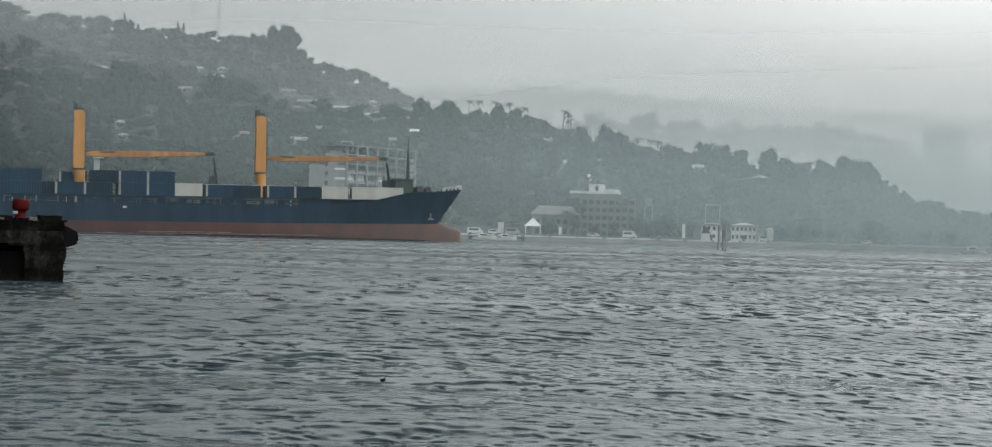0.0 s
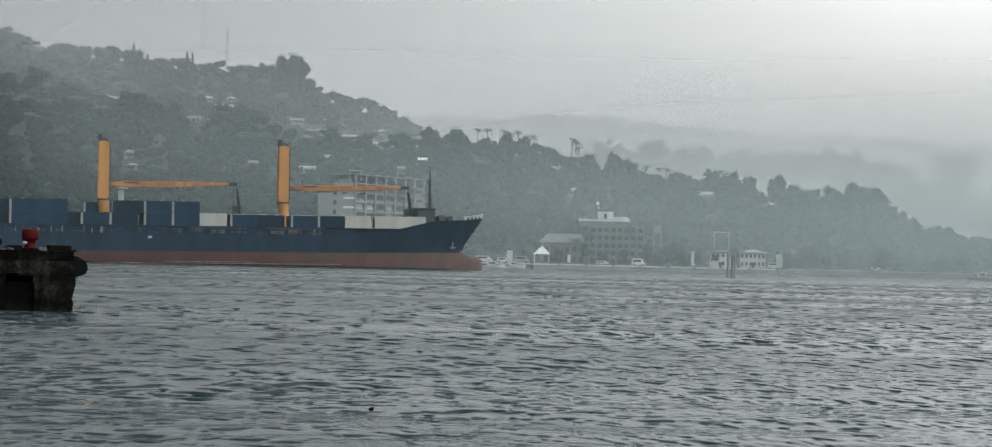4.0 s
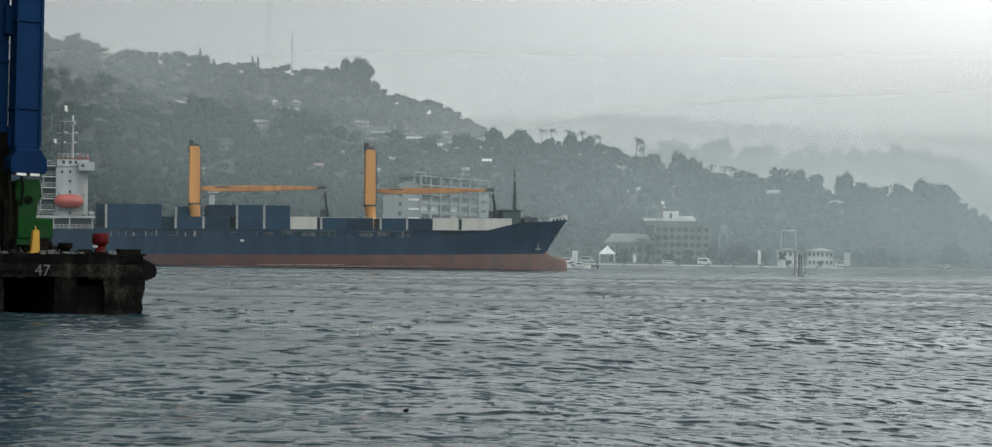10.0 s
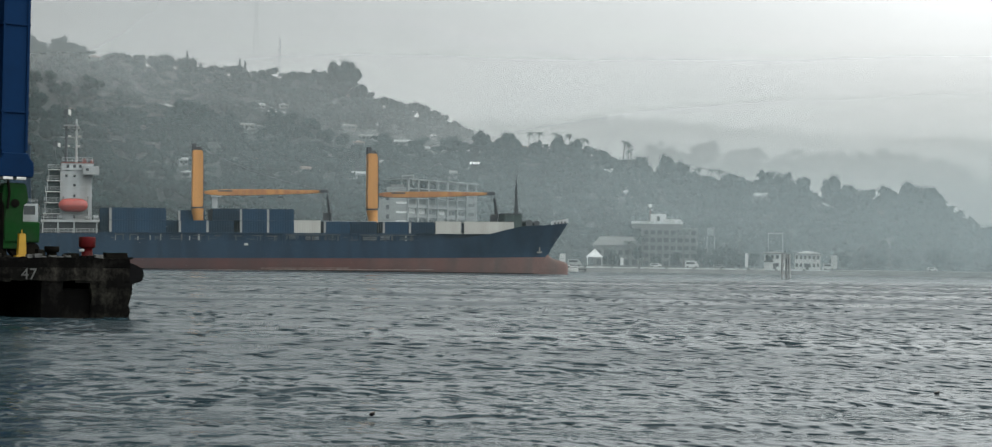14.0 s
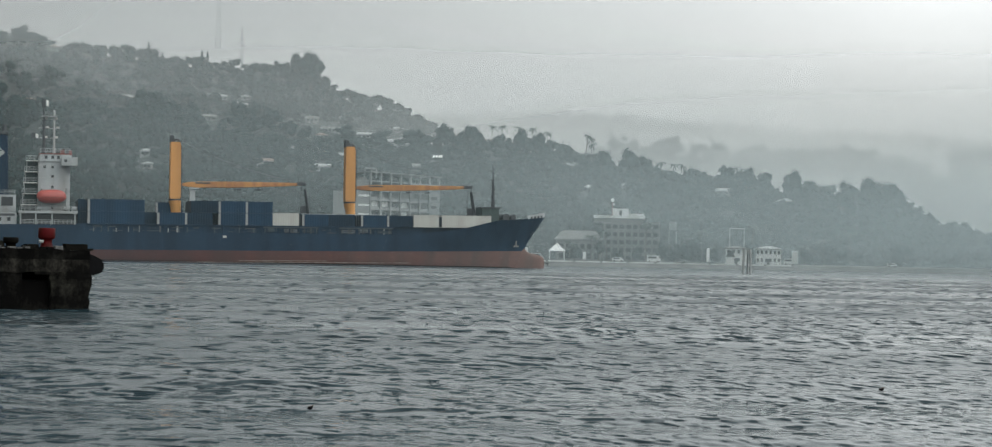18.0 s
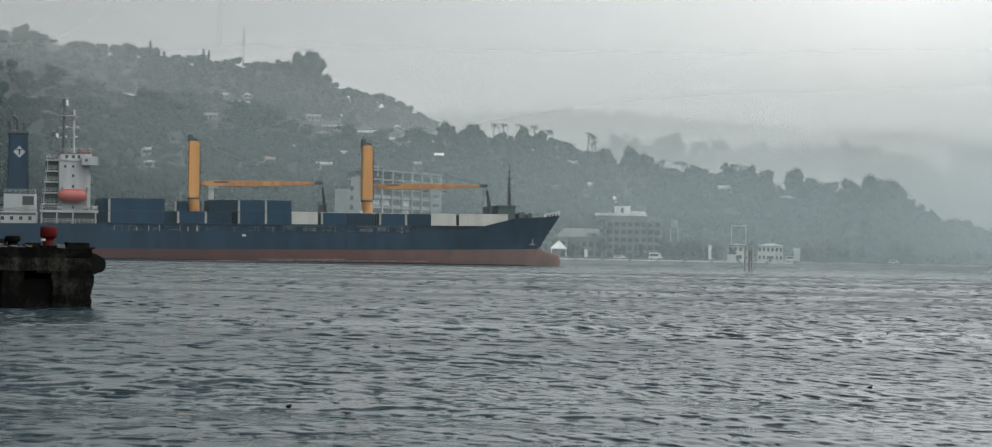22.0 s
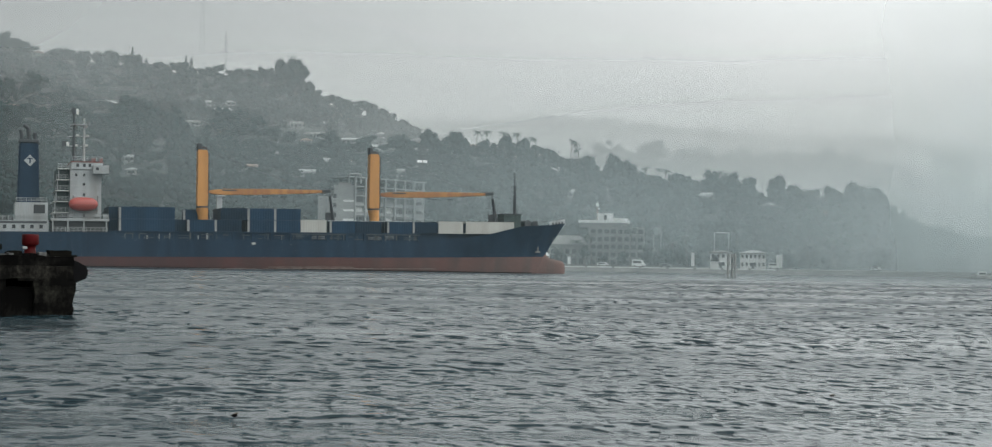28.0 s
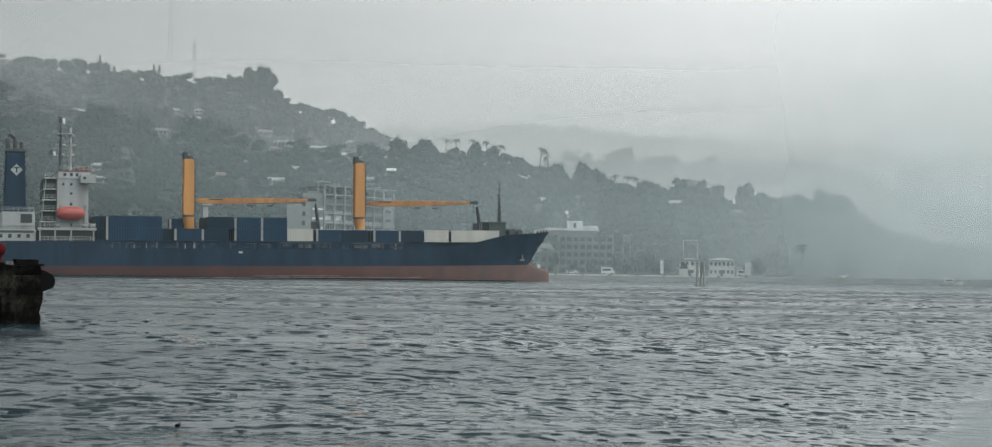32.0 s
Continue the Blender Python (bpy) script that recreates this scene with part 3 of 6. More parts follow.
def half_beam(x, z):
    """The hull's half breadth at a station x and a height z."""
    full = 9.8 if z > 1 else 9.8 - 0.25 * (1 - z) ** 1.5
    f = max(0.0, min(1.0, (interp(z, STEM) - x) / (38 - 1.6 * max(0, z - 2))))
    fwd = math.sin(f * math.pi / 2) ** 0.75 if f > 0 else 0
    g = max(0.0, min(1.0, (x - interp(z, STERN)) / 26))
    aft = 0.72 + 0.28 * math.sin(g * math.pi / 2) if z > 2.5 else math.sin(max(g, 0.02) * math.pi / 2) ** 0.6
    return max(0.02, full * fwd * aft)


def hull_top(x):
    return interp(x, [(-120, 8.8), (-79.5, 8.8), (-79, 6.8), (-8, 6.8), (-3, 7.7), (4, 8.3), (9, 9.0), (14, 10.2), (18, 11.1), (26, 11.5), (32.2, 12.1)])


def red_line(x):
    """The height of the edge between the red bottom and the blue side; it climbs at the bow."""
    return RED_Z + 0.35 * max(0.0, (x + 20) / 46) ** 1.4 if x > -20 else RED_Z


def hull_mesh(levels, lo, hi):
    bm = bmesh.new()
    xs = sorted([-114 + 1.6 * i for i in range(91)] + [-79.5, -79.0, 30.6, 31.2, 31.7, 32.1])
    for side in (-1, 1):
        rows = []
        for x in xs:
            col = []
            low, high = (red_line(x) if v is None else v for v in (lo, hi))
            for i in range(levels + 1):
                z = low + (min(high, hull_top(x)) - low) * i / levels
                xx = max(interp(z, STERN), min(interp(z, STEM), x))
                col.append(bm.verts.new((xx, side * half_beam(xx, z), z)))
            rows.append(col)
        for a, b in zip(rows, rows[1:]):
            for i in range(levels):
                q = (a[i], b[i], b[i + 1], a[i + 1])
                bm.faces.new(q if side < 0 else q[::-1])
        bm.faces.ensure_lookup_table()
    bmesh.ops.remove_doubles(bm, verts=bm.verts, dist=0.02)
    bmesh.ops.dissolve_degenerate(bm, dist=0.005, edges=bm.edges)
    return bm


def side_strip(x0, x1, z0, z1, proud, step=2.0):
    """A strip that lies on the starboard side of the hull."""
    bm = bmesh.new()
    n = max(1, round((x1 - x0) / step))
    rows = []
    for i in range(n + 1):
        x = x0 + (x1 - x0) * i / n
        q = []
        for z, o in ((z0, proud), (z1, proud), (z1, -0.1), (z0, -0.1)):
            q.append(bm.verts.new((x, -half_beam(x, z) - o, z)))
        rows.append(q)
    for a, b in zip(rows, rows[1:]):
        for i in range(4):
            bm.faces.new((a[i], b[i], b[(i + 1) % 4], a[(i + 1) % 4])[::-1])
    bm.faces.new(rows[0])
    bm.faces.new(rows[-1][::-1])
    return bm


def wire(points, r, bm=None, n=5):
    own = bm or bmesh.new()
    for p, q in zip(points, points[1:]):
        tube(p, q, r, r, n, own)
    return own


def railing(x0, x1, y, z, h=1.1, gap=1.6, r=0.035, bm=None):
    own = bm or bmesh.new()
    n = max(1, round(abs(x1 - x0) / gap))
    for i in range(n + 1):
        x = x0 + (x1 - x0) * i / n
        tube((x, y, z), (x, y, z + h), r, r, 4, own)
    for k in (0.4, 0.7, 1.0):
        tube((x0, y, z + h * k), (x1, y, z + h * k), r, r, 4, own)
    return own


ship = thing("cargo_ship", ship_pose(0), "blue container ship with red bottom and orange deck cranes", "ship")
hull = part("hull", hull_mesh(8, None, 30), M["blue"], ship, "blue painted steel hull", smooth=True)
bottom = part("bottom", hull_mesh(6, -4.0, None), M["red"], ship, "red bottom paint with a pale scum line", smooth=True)
part("scum_line", side_strip(-66, -4, 0.7, 0.86, 0.012), M["scum"], bottom, "pale scraped line")
part("scum_line", side_strip(-44, -24, 1.1, 1.22, 0.012), M["scum"], bottom, "pale scraped line")
wl_strip = bmesh.new()
rows = []
for i in range(61):
    x = -106 + 130 * i / 60
    z = -x * math.sin(radians(TRIM))
    rows.append([wl_strip.verts.new((x, -half_beam(x, zz) - o, zz)) for zz, o in ((z - 0.4, 0.015), (z + 0.2, 0.015), (z + 0.2, -0.05), (z - 0.4, -0.05))])
for a, b in zip(rows, rows[1:]):
    for i in range(4):
        wl_strip.faces.new((a[i], b[i], b[(i + 1) % 4], a[(i + 1) % 4])[::-1])
part("wet_line", wl_strip, M["wet"], bottom, "dark wet line along the water")
for x in (-47.7,):
    part("draught_mark", side_strip(x, x + 0.85, 6.25, 6.75, 0.05, 1), M["marking"], hull, "small white mark on the hull")


def bulb_mesh():
    """A long blunt bulb under the stem, narrow, its top fairing up into the stem."""
    secs = []
    for i in range(33):
        s = i / 32
        x = 17 + 15.0 * s
        e = max(0.03, 1 - max(0, (s - 0.82) / 0.18) ** 3.5) ** 0.5
        top, low, w = 3.25 - 0.7 * (max(0, s - 0.6) / 0.4) ** 1.6 + min(1.3, 1.3 * math.exp(-max(0, x - 26.8) / 0.9)), -2.2, 1.05
        cz, h = (top + low) / 2, (top - low) / 2
        ring = []
        for a in (2 * math.pi * k / 24 for k in range(24)):
            c, q = math.cos(a), math.sin(a)
            ring.append((x, w * e * math.copysign(abs(c) ** 0.8, c), cz + h * (0.62 + 0.38 * e) * math.copysign(abs(q) ** 0.6, q)))
        secs.append(ring)
    bm, rows = loft(secs)
    bm.faces.new(rows[-1])
    bmesh.ops.recalc_face_normals(bm, faces=bm.faces)
    return bm


part("bulbous_bow", bulb_mesh(), M["red"], ship, "red bulbous bow", smooth=True)
part("main_deck", box(-79, -4, -9.3, 9.3, 6.2, 6.6), M["reddeck"], ship)
part("poop_deck", box(-112, -79.2, -7.6, 7.6, 7.6, 8.0), M["reddeck"], ship)
part("forecastle_deck", box(14, 21.5, -4.2, 4.2, 9.6, 10.2), M["reddeck"], ship)
part("hatch_coaming", box(-77.5, -1, -8.6, 8.6, 6.6, 9.15), M["blue"], ship, "blue hatch coaming along the deck")
part("fore_hatch", box(-1, 14.4, -5.6, 5.6, 6.6, 9.15), M["blue"], ship, "blue fore hatch")
for k in range(17):  # stanchions and shelf between the deck edge and the cargo
    x = -78.2 + 4.35 * k
    part("stanchion", box(x, x + 0.55, -9.72, -9.2, 6.6, 9.1, 0.03), M["blue"], ship)
    if k < 16:
        part("side_opening", box(x + 0.55, x + 4.35, -9.45, -9.36, 7.2, 8.95), M["blue"], ship, "dark recess between the deck stanchions")
        for z in (7.5 + 0.3 * random.random(), 8.1 + 0.5 * random.random()):
            s = x + 0.7 + 1.8 * random.random()
            part("deck_pipe", box(s, min(x + 4.3, s + 0.6 + 2.8 * random.random()), -9.54, -9.44, z, z + 0.06 + 0.16 * random.random(), 0.02), M[random.choice(("pipe", "pipe", "steel"))], ship, "worn pipe behind the deck stanchions")
        for q in range(random.choice((1, 2, 2, 3))):
            s = x + 0.7 + 3.3 * random.random()
            part("deck_post", box(s, s + 0.08 + 0.35 * random.random() ** 2, -9.52, -9.44, 7.36, 7.9 + 0.9 * random.random(), 0.02), M[random.choice(("pipe", "pipe", "office", "steel"))], ship, "worn post behind the deck stanchions")
        part("walkway_pipe", tube((x + 0.55, -9.0, 7.25), (x + 4.35, -9.0, 7.25), 0.09, n=6), M["steel"], ship)
part("edge_plate", box(-79.6, -78.1, -9.72, -9.6, 6.5, 9.1), M["blue"], ship)
part("edge_beam", box(-78.4, -8, -9.74, -9.1, 8.9, 9.15, 0.02), M["blue"], ship)
part("edge_plate", box(-78.4, -8, -9.70, -9.62, 6.7, 7.35), M["blue"], ship)
for x in (-38.6, -34.3, -30.0, -21.2, -16.9, -12.5):
    part("vent_lip", box(x, x + 4.2, -9.80, -9.70, 8.6, 8.85, 0.01), M["pipe"], ship, "pale edge over a side opening")

for x in (-38.6, -34.3, -30.0, -21.2, -16.9, -12.5):  # pale plates that paint in lit recesses forward, with their frames
    rec = part("side_recess", box(x + 0.25 + 0.5 * random.random(), x + 3.9 - 0.9 * random.random(), -9.62, -9.56, 7.5 + 0.25 * random.random(), 8.1 + 0.4 * random.random(), 0.01), M[random.choice(("sheet", "pipe"))], ship, "pale plate painted as a lit recess between the deck stanchions")
    part("recess_rail", box(x + 0.2, x + 3.95, -9.68, -9.62, 7.9, 8.0), M["blue"], rec)
    for q in sorted(random.sample((0.7, 1.2, 1.6, 2.2, 2.6, 3.1), 3)):
        part("recess_post", box(x + q, x + q + 0.14 + 0.2 * random.random(), -9.68, -9.62, 7.45, 8.5), M[random.choice(("blue", "steel"))], rec)

CONT = []


def container_mesh(L):
    """The corrugated walls of a container, as one closed shell between its frames."""
    W2 = 1.22
    n = int(L / 0.28)
    side = [(0.06 + (L - 0.12) * k / n, -W2 + (0.012 if k % 2 else 0.04)) for k in range(n + 1)]
    loop = side + [(x, -y) for x, y in side[::-1]]
    bm, rows = loft([[(x, y, z) for x, y in loop] for z in (0.1, 2.58)])
    bm.faces.new(rows[1])
    bm.faces.new(rows[0][::-1])
    return bm


BOXM = {}
for L in (6.06, 12.19):
    for key in ("boxblue", "boxdark", "boxwhite"):
        BOXM[L, key] = (mesh_of("container_body", container_mesh(L), M[key]), mesh_of("bottom_frame", box(0, L, -1.22, 1.22, 0, 0.13), M[key]),
                        mesh_of("top_frame", box(0, L, -1.22, 1.22, 2.54, 2.66), M[key]), mesh_of("corner_post", box(0, 0.14, -0.075, 0.075, 0.12, 2.55), M[key]))
POSTM = mesh_of("end_post", box(-0.03, 0.46, -1.255, -1.19, 0.02, 2.58), M["swhite"])
rodb = bmesh.new()
for y in (-0.9, -0.3, 0.3, 0.9):
    tube((-0.02, y, 0.2), (-0.02, y, 2.4), 0.03, n=5, bm=rodb)
RODM = mesh_of("door_bars", rodb, M["steel"])
DOORM = mesh_of("end_doors", box(-0.015, 0.02, -1.16, 1.16, 0.14, 2.5, 0.0), M["boxdark"])


def container(x, y, z, L=6.06, key="boxblue", post=True):
    tone = {"boxblue": "blue", "boxdark": "dark blue", "boxwhite": "white"}[key]
    end = " with a white end post" if post else ""
    ob = thing("shipping_container", pose(x, y, z), f"{tone} {'forty' if L > 7 else 'twenty'} foot steel container{end}", "container", "containers on the ship")
    walls, low_frame, top_frame, post_mesh = BOXM[L, key]
    tall = 1.075 if key == "boxwhite" else 1.0  # high cube
    for nm, me in (("container_body", walls), ("bottom_frame", low_frame), ("top_frame", top_frame)):
        part(nm, me, None, ob).scale.z = tall
    for px in (0.0, L - 0.14):
        for py in (-1.155, 1.155):
            part("corner_post", post_mesh, None, ob, "", pose(px, py, 0)).scale.z = tall
    part("end_doors", DOORM, None, ob, "dark end doors")
    part("door_bars", RODM, None, ob)
    if post:
        part("end_post", POSTM, None, ob, "white painted end post")
    CONT.append((ob, pose(x, y, z)))
    return ob


B0 = 9.16
ROWS_Y = [-8.05, -5.5, -2.95, -0.4, 2.15, 4.7, 7.25]
for y in ROWS_Y:
    for tier in (0, 1):
        container(-77.1 if y < -6 else -79.1, y, B0 + 2.69 * tier, 12.19, "boxblue" if y < -6 else "boxdark", post=y < -6)
    foot = 3.0 < y < 7.0  # the crane's pedestal stands here
    if not foot:
        container(-62.1 if y < -6 else -65.4, y, B0, 6.06, "boxblue" if y < -6 else "boxdark", post=y < -6)
        container(-56.0, y, B0, 6.06, "boxdark" if y < -8 else "boxblue")
    if y > 7:
        container(-61.2, y, B0 + 2.69, 6.06, "boxblue")
    container(-48.6, y, B0, 6.06, "boxblue")
    container(-42.5, y, B0, 6.06, "boxblue")
    if y < 3:
        container(-54.7, y, B0 + 2.69, 6.06, "boxdark", post=False)
        container(-48.6, y, B0 + 2.69, 6.06, "boxblue")
        container(-42.5, y, B0 + 2.69, 6.06, "boxblue")
for y in ROWS_Y[:3]:
    container(-36.4, y, B0, 6.06, "boxwhite" if y < -8 else "boxblue", post=False)
    container(-29.6, y, B0, 6.06, "boxblue")
    container(-23.4, y, B0, 6.06, "boxdark", post=False)
    container(-15.9, y, B0, 6.06, "boxblue")
    container(-9.7, y, B0, 6.06, "boxdark")
container(-3.4, -8.0, B0, 6.06, "boxwhite", post=False)
container(3.9, -6.3, B0 + 0.05, 12.19, "boxwhite", post=False)
for x0, x1 in ((-30, -17), (-17, -10)):
    part("hatch_rail", box(x0, x1, -9.3, -9.22, 11.82, 11.94), M["swhite"], ship, "white edge along the cargo top")


def deck_crane(x, y):
    m = bmesh.new()
    tube((x + 0.6, y, 6.4), (x + 0.2, y, 13.2), 1.15, 1.2, 20, m)
    tube((x + 0.2, y, 13.2), (x, y, 15.0), 1.2, 1.42, 20, m)
    mast = part("deck_crane", m, M["orange"], ship, "orange deck crane with a long level jib")
    h = bmesh.new()
    secs = []
    for z, a, b in ((15.25, -1.25, 1.15), (17.0, -1.3, 1.22), (27.6, -1.2, 1.18), (28.5, -1.2, 1.0)):
        secs.append([(x + a, y - 1.25, z), (x + b, y - 1.25, z), (x + b, y + 1.25, z), (x + a, y + 1.25, z)])
    h, rws = loft(secs, bm=h)
    h.faces.new(rws[0][::-1])
    h.faces.new(rws[-1])
    bmesh.ops.bevel(h, geom=list(h.edges), offset=0.14, segments=2, affect="EDGES")
    part("crane_house", h, M["orange"], mast)
    part("slewing_ring", tube((x, y, 14.95), (x, y, 15.28), 1.52, n=24), M["steel"], mast, "dark slewing ring")
    j = bmesh.new()
    secs = []
    for s, hw, hh in ((0.0, 0.5, 0.3), (0.05, 0.7, 0.6), (0.14, 0.7, 0.78), (0.38, 0.65, 0.82), (0.62, 0.55, 0.68), (0.85, 0.42, 0.48), (1.0, 0.35, 0.26)):
        X, Z = x + 1.35 + 28.9 * s, 18.75 + 0.55 * s
        secs.append([(X, y - hw, Z - hh), (X, y + hw, Z - hh), (X, y + hw, Z + hh * 0.75), (X, y - hw, Z + hh * 0.75)])
    j, rws = loft(secs, bm=j)
    j.faces.new(rws[0][::-1])
    j.faces.new(rws[-1])
    bmesh.ops.bevel(j, geom=list(j.edges), offset=0.06, segments=1, affect="EDGES")
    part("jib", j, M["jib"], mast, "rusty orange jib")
    part("jib_plate", box(x + 4.6, x + 8.0, y - 0.76, y - 0.70, 18.95, 19.3), M["steel"], mast, "dark plate on the jib")
    for a in (14.0, 18.6):
        part("lamp_bracket", box(x + a, x + a + 1.3, y - 0.7, y - 0.3, 17.6, 17.95, 0.05), M["steel"], mast)
    part("cap", box(x - 1.3, x - 0.35, y - 1.0, y + 1.0, 28.4, 30.1, 0.12), M["steel"], mast, "dark sheave housing on the mast top")
    arc = [(x + 0.35 + 0.75 * math.cos(a), y, 28.45 + 0.75 * math.sin(a)) for a in (math.pi * k / 8 for k in range(9))]
    part("sheave_arm", wire(arc, 0.26), M["steel"], mast, "dark curved sheave arm")
    rope = [(x + 1.2 + 27.5 * s, y, 28.8 - 9.0 * s - 4.2 * s * (1 - s)) for s in (k / 12 for k in range(13))]
    part("topping_wire", wire(rope, 0.07), M["steel"], mast, "slack steel wire")
    tip = x + 30.1
    for dx in (-0.5, 0.45):
        part("hoist_rope", tube((tip + dx, y, 19.0), (tip + dx, y, 11.0), 0.06, n=5), M["steel"], mast)
    part("hook_block", box(tip - 0.7, tip + 0.7, y - 0.3, y + 0.3, 12.2, 14.2, 0.15), M["steel"], mast, "dark hook block under the jib tip")
    part("jib_tip", box(tip - 1.6, tip + 0.5, y - 0.5, y + 0.5, 19.0, 19.75, 0.1), M["steel"], mast)
    for dy in (-0.9, 0.9):
        part("jib_crutch", tube((tip + 1.9, y + dy * 1.6, 8.0), (tip + 0.4, y + dy * 0.4, 18.2), 0.24, n=6), M["steel"], mast, "dark steel crutch that carries the jib")
    part("ladder", box(x + 1.3, x + 1.48, y - 1.1, y - 0.7, 15.4, 28.0), M["steel"], mast)
    part("service_platform", box(x + 1.2, x + 1.9, y - 1.3, y + 0.4, 20.9, 21.2), M["steel"], mast)
    return mast


deck_crane(-56.9, 5.6)
deck_crane(-15.6, 5.6)
vent = part("vent_post", box(-53.6, -52.3, 5.0, 6.0, 7.0, 17.6, 0.1), M["swhite"], ship, "white vent post with a flat hood")
part("vent_hood", box(-53.8, -51.4, 4.6, 6.4, 17.6, 17.95, 0.1), M["swhite"], vent)
part("crane_platform", box(-55.4, -52.2, 3.6, 7.6, 11.8, 12.2, 0.05), M["swhite"], ship, "white platform at the crane's foot")


def window_row(parent, xs, y, z, w=0.5, h=0.6, name="porthole"):
    for x in xs:
        part(name, box(x - w / 2, x + w / 2, y - 0.03, y + 0.05, z - h / 2, z + h / 2, 0.02), M["glass"], parent, "small dark window")


# accommodation
house = part("deckhouse", box(-87.6, -80.9, -8.4, 8.4, 8.0, 22.6, 0.06), M["swhite"], ship, "white deckhouse of five storeys")
for i, z in enumerate((12.4, 14.7, 17.0, 19.3, 21.4)):
    window_row(house, [-84.6] if i != 4 else [-86.3, -84.6], -8.4, z)
for z in (13.3, 16.2, 19.0, 21.6):
    part("deck_seam", box(-87.6, -80.88, -8.45, -8.40, z, z + 0.05), M["marking"], house)
bridge = part("bridge", box(-87.4, -80.6, -8.6, 8.6, 22.6, 24.2, 0.06), M["swhite"], ship, "white wheelhouse")
window_row(bridge, [-86.0, -84.6, -83.4], -8.6, 23.5, 0.6, 0.7, "wheelhouse_window")
for k in range(9):
    part("wheelhouse_window", box(-80.6, -80.55, -7.6 + 1.7 * k, -6.4 + 1.7 * k, 23.1, 24.0), M["glass"], bridge)
wing = part("bridge_wing", box(-82.8, -79.4, -10.4, -8.6, 21.6, 23.5, 0.06), M["swhite"], bridge, "white bridge wing box")
part("wing_window", box(-82.2, -81.6, -10.43, -10.38, 22.4, 23.0), M["glass"], wing)
part("wing_strut", tube((-81.2, -8.4, 19.9), (-80.6, -10.1, 21.6), 0.1, n=6), M["swhite"], wing)
roofr = bmesh.new()
railing(-87.2, -80.8, -8.5, 24.3, 1.1, 1.0, 0.04, roofr)
part("roof_rail", roofr, M["swhite"], bridge)
part("roof_edge", box(-87.5, -80.5, -8.7, 8.7, 24.15, 24.35), M["reddeck"], bridge, "red painted roof edge")
for x, w, h, key in ((-82.6, 0.9, 0.9, "reddeck"), (-81.6, 0.5, 1.3, "steel"), (-83.6, 0.5, 0.7, "steel"), (-80.9, 0.6, 0.8, "reddeck")):
    part("roof_locker", box(x - w / 2, x + w / 2, -7.6, -6.8, 24.35, 24.35 + h, 0.05), M[key], bridge)
# open galleries behind the deckhouse
for i, z in enumerate((13.0, 15.4, 17.8, 20.2, 22.6)):
    gal = part("gallery", box(-91.2 + 0.25 * i, -87.6, -8.4, 8.4, z, z + 0.18), M["marking"], ship, "open deck behind the deckhouse")
    part("gallery_rail", railing(-91.2 + 0.25 * i, -87.6, -8.3, z + 0.18, 1.0, 0.9, 0.035), M["swhite"], gal)
    part("gallery_post", tube((-91.0 + 0.25 * i, -8.2, z), (-91.0 + 0.25 * i, -8.2, z - 2.3), 0.09, n=6), M["swhite"], gal)
    st = bmesh.new()
    for k in range(9):
        box(-90.6 + 0.3 * k, -90.35 + 0.3 * k, -8.0, -7.2, z - 2.2 + 0.25 * k, z - 2.16 + 0.25 * k, 0, st)
    wire([(-90.7, -8.0, z - 2.2), (-88.0, -8.0, z + 0.05)], 0.05, st)
    part("stair_flight", st, M["steel"], gal)
# dark green here paints the shade behind the open galleries
part("inner_wall", box(-90.4, -87.7, -6.0, 6.0, 11.0, 22.6), M["greenship"], ship, "inner wall behind the galleries, shade painted in dark green")
# boat deck platform on posts
plat = part("boat_deck", box(-91.6, -79.2, -9.7, 9.7, 11.2, 11.75, 0.05), M["swhite"], ship, "white boat deck on posts")
for x in (-91.2, -88.0, -84.6, -79.8):
    part("deck_post", box(x - 0.15, x + 0.15, -9.6, -9.3, 8.4, 11.2), M["swhite"], plat)
part("boat_deck_rail", railing(-91.4, -79.4, -9.6, 11.75, 1.0, 1.1, 0.04), M["swhite"], plat)
part("lower_rail", railing(-91.2, -79.6, -9.5, 8.7, 1.1, 0.9, 0.05), M["swhite"], plat)
# the shade under the boat deck is put into this wall's dark colour
part("recess_wall", box(-91.0, -79.6, -8.8, 8.8, 8.0, 11.2), M["dark"], ship, "recess under the boat deck with its shade painted dark")
for x in (-89.6, -87.0, -83.4):
    part("recess_opening", box(x - 0.8, x + 0.8, -8.86, -8.8, 8.6, 10.6), M["dark"], ship)


def lifeboat_mesh():
    secs = []
    for i in range(17):
        s = -1 + 2 * i / 16
        e = max(0.03, 1 - abs(s) ** 3.2)
        w, up, dn = 1.35 * e ** 0.6, 1.6 * e ** 0.4, 1.45 * e ** 0.6
        secs.append([(3.1 * s, w * math.cos(a), up * math.sin(a) if math.sin(a) > 0 else dn * math.sin(a)) for a in (2 * math.pi * k / 18 for k in range(18))])
    bm, rows = loft(secs)
    bm.faces.new(rows[0][::-1])
    bm.faces.new(rows[-1])
    bmesh.ops.recalc_face_normals(bm, faces=bm.faces)
    return bm


lb = part("lifeboat", lifeboat_mesh(), M["lifeboat"], ship, "orange enclosed lifeboat hanging in its davits", pose(-84.8, -9.7, 14.8), True)
part("gunwale", box(-2.8, 2.8, -1.36, -1.28, -0.18, -0.05), M["reddeck"], lb)
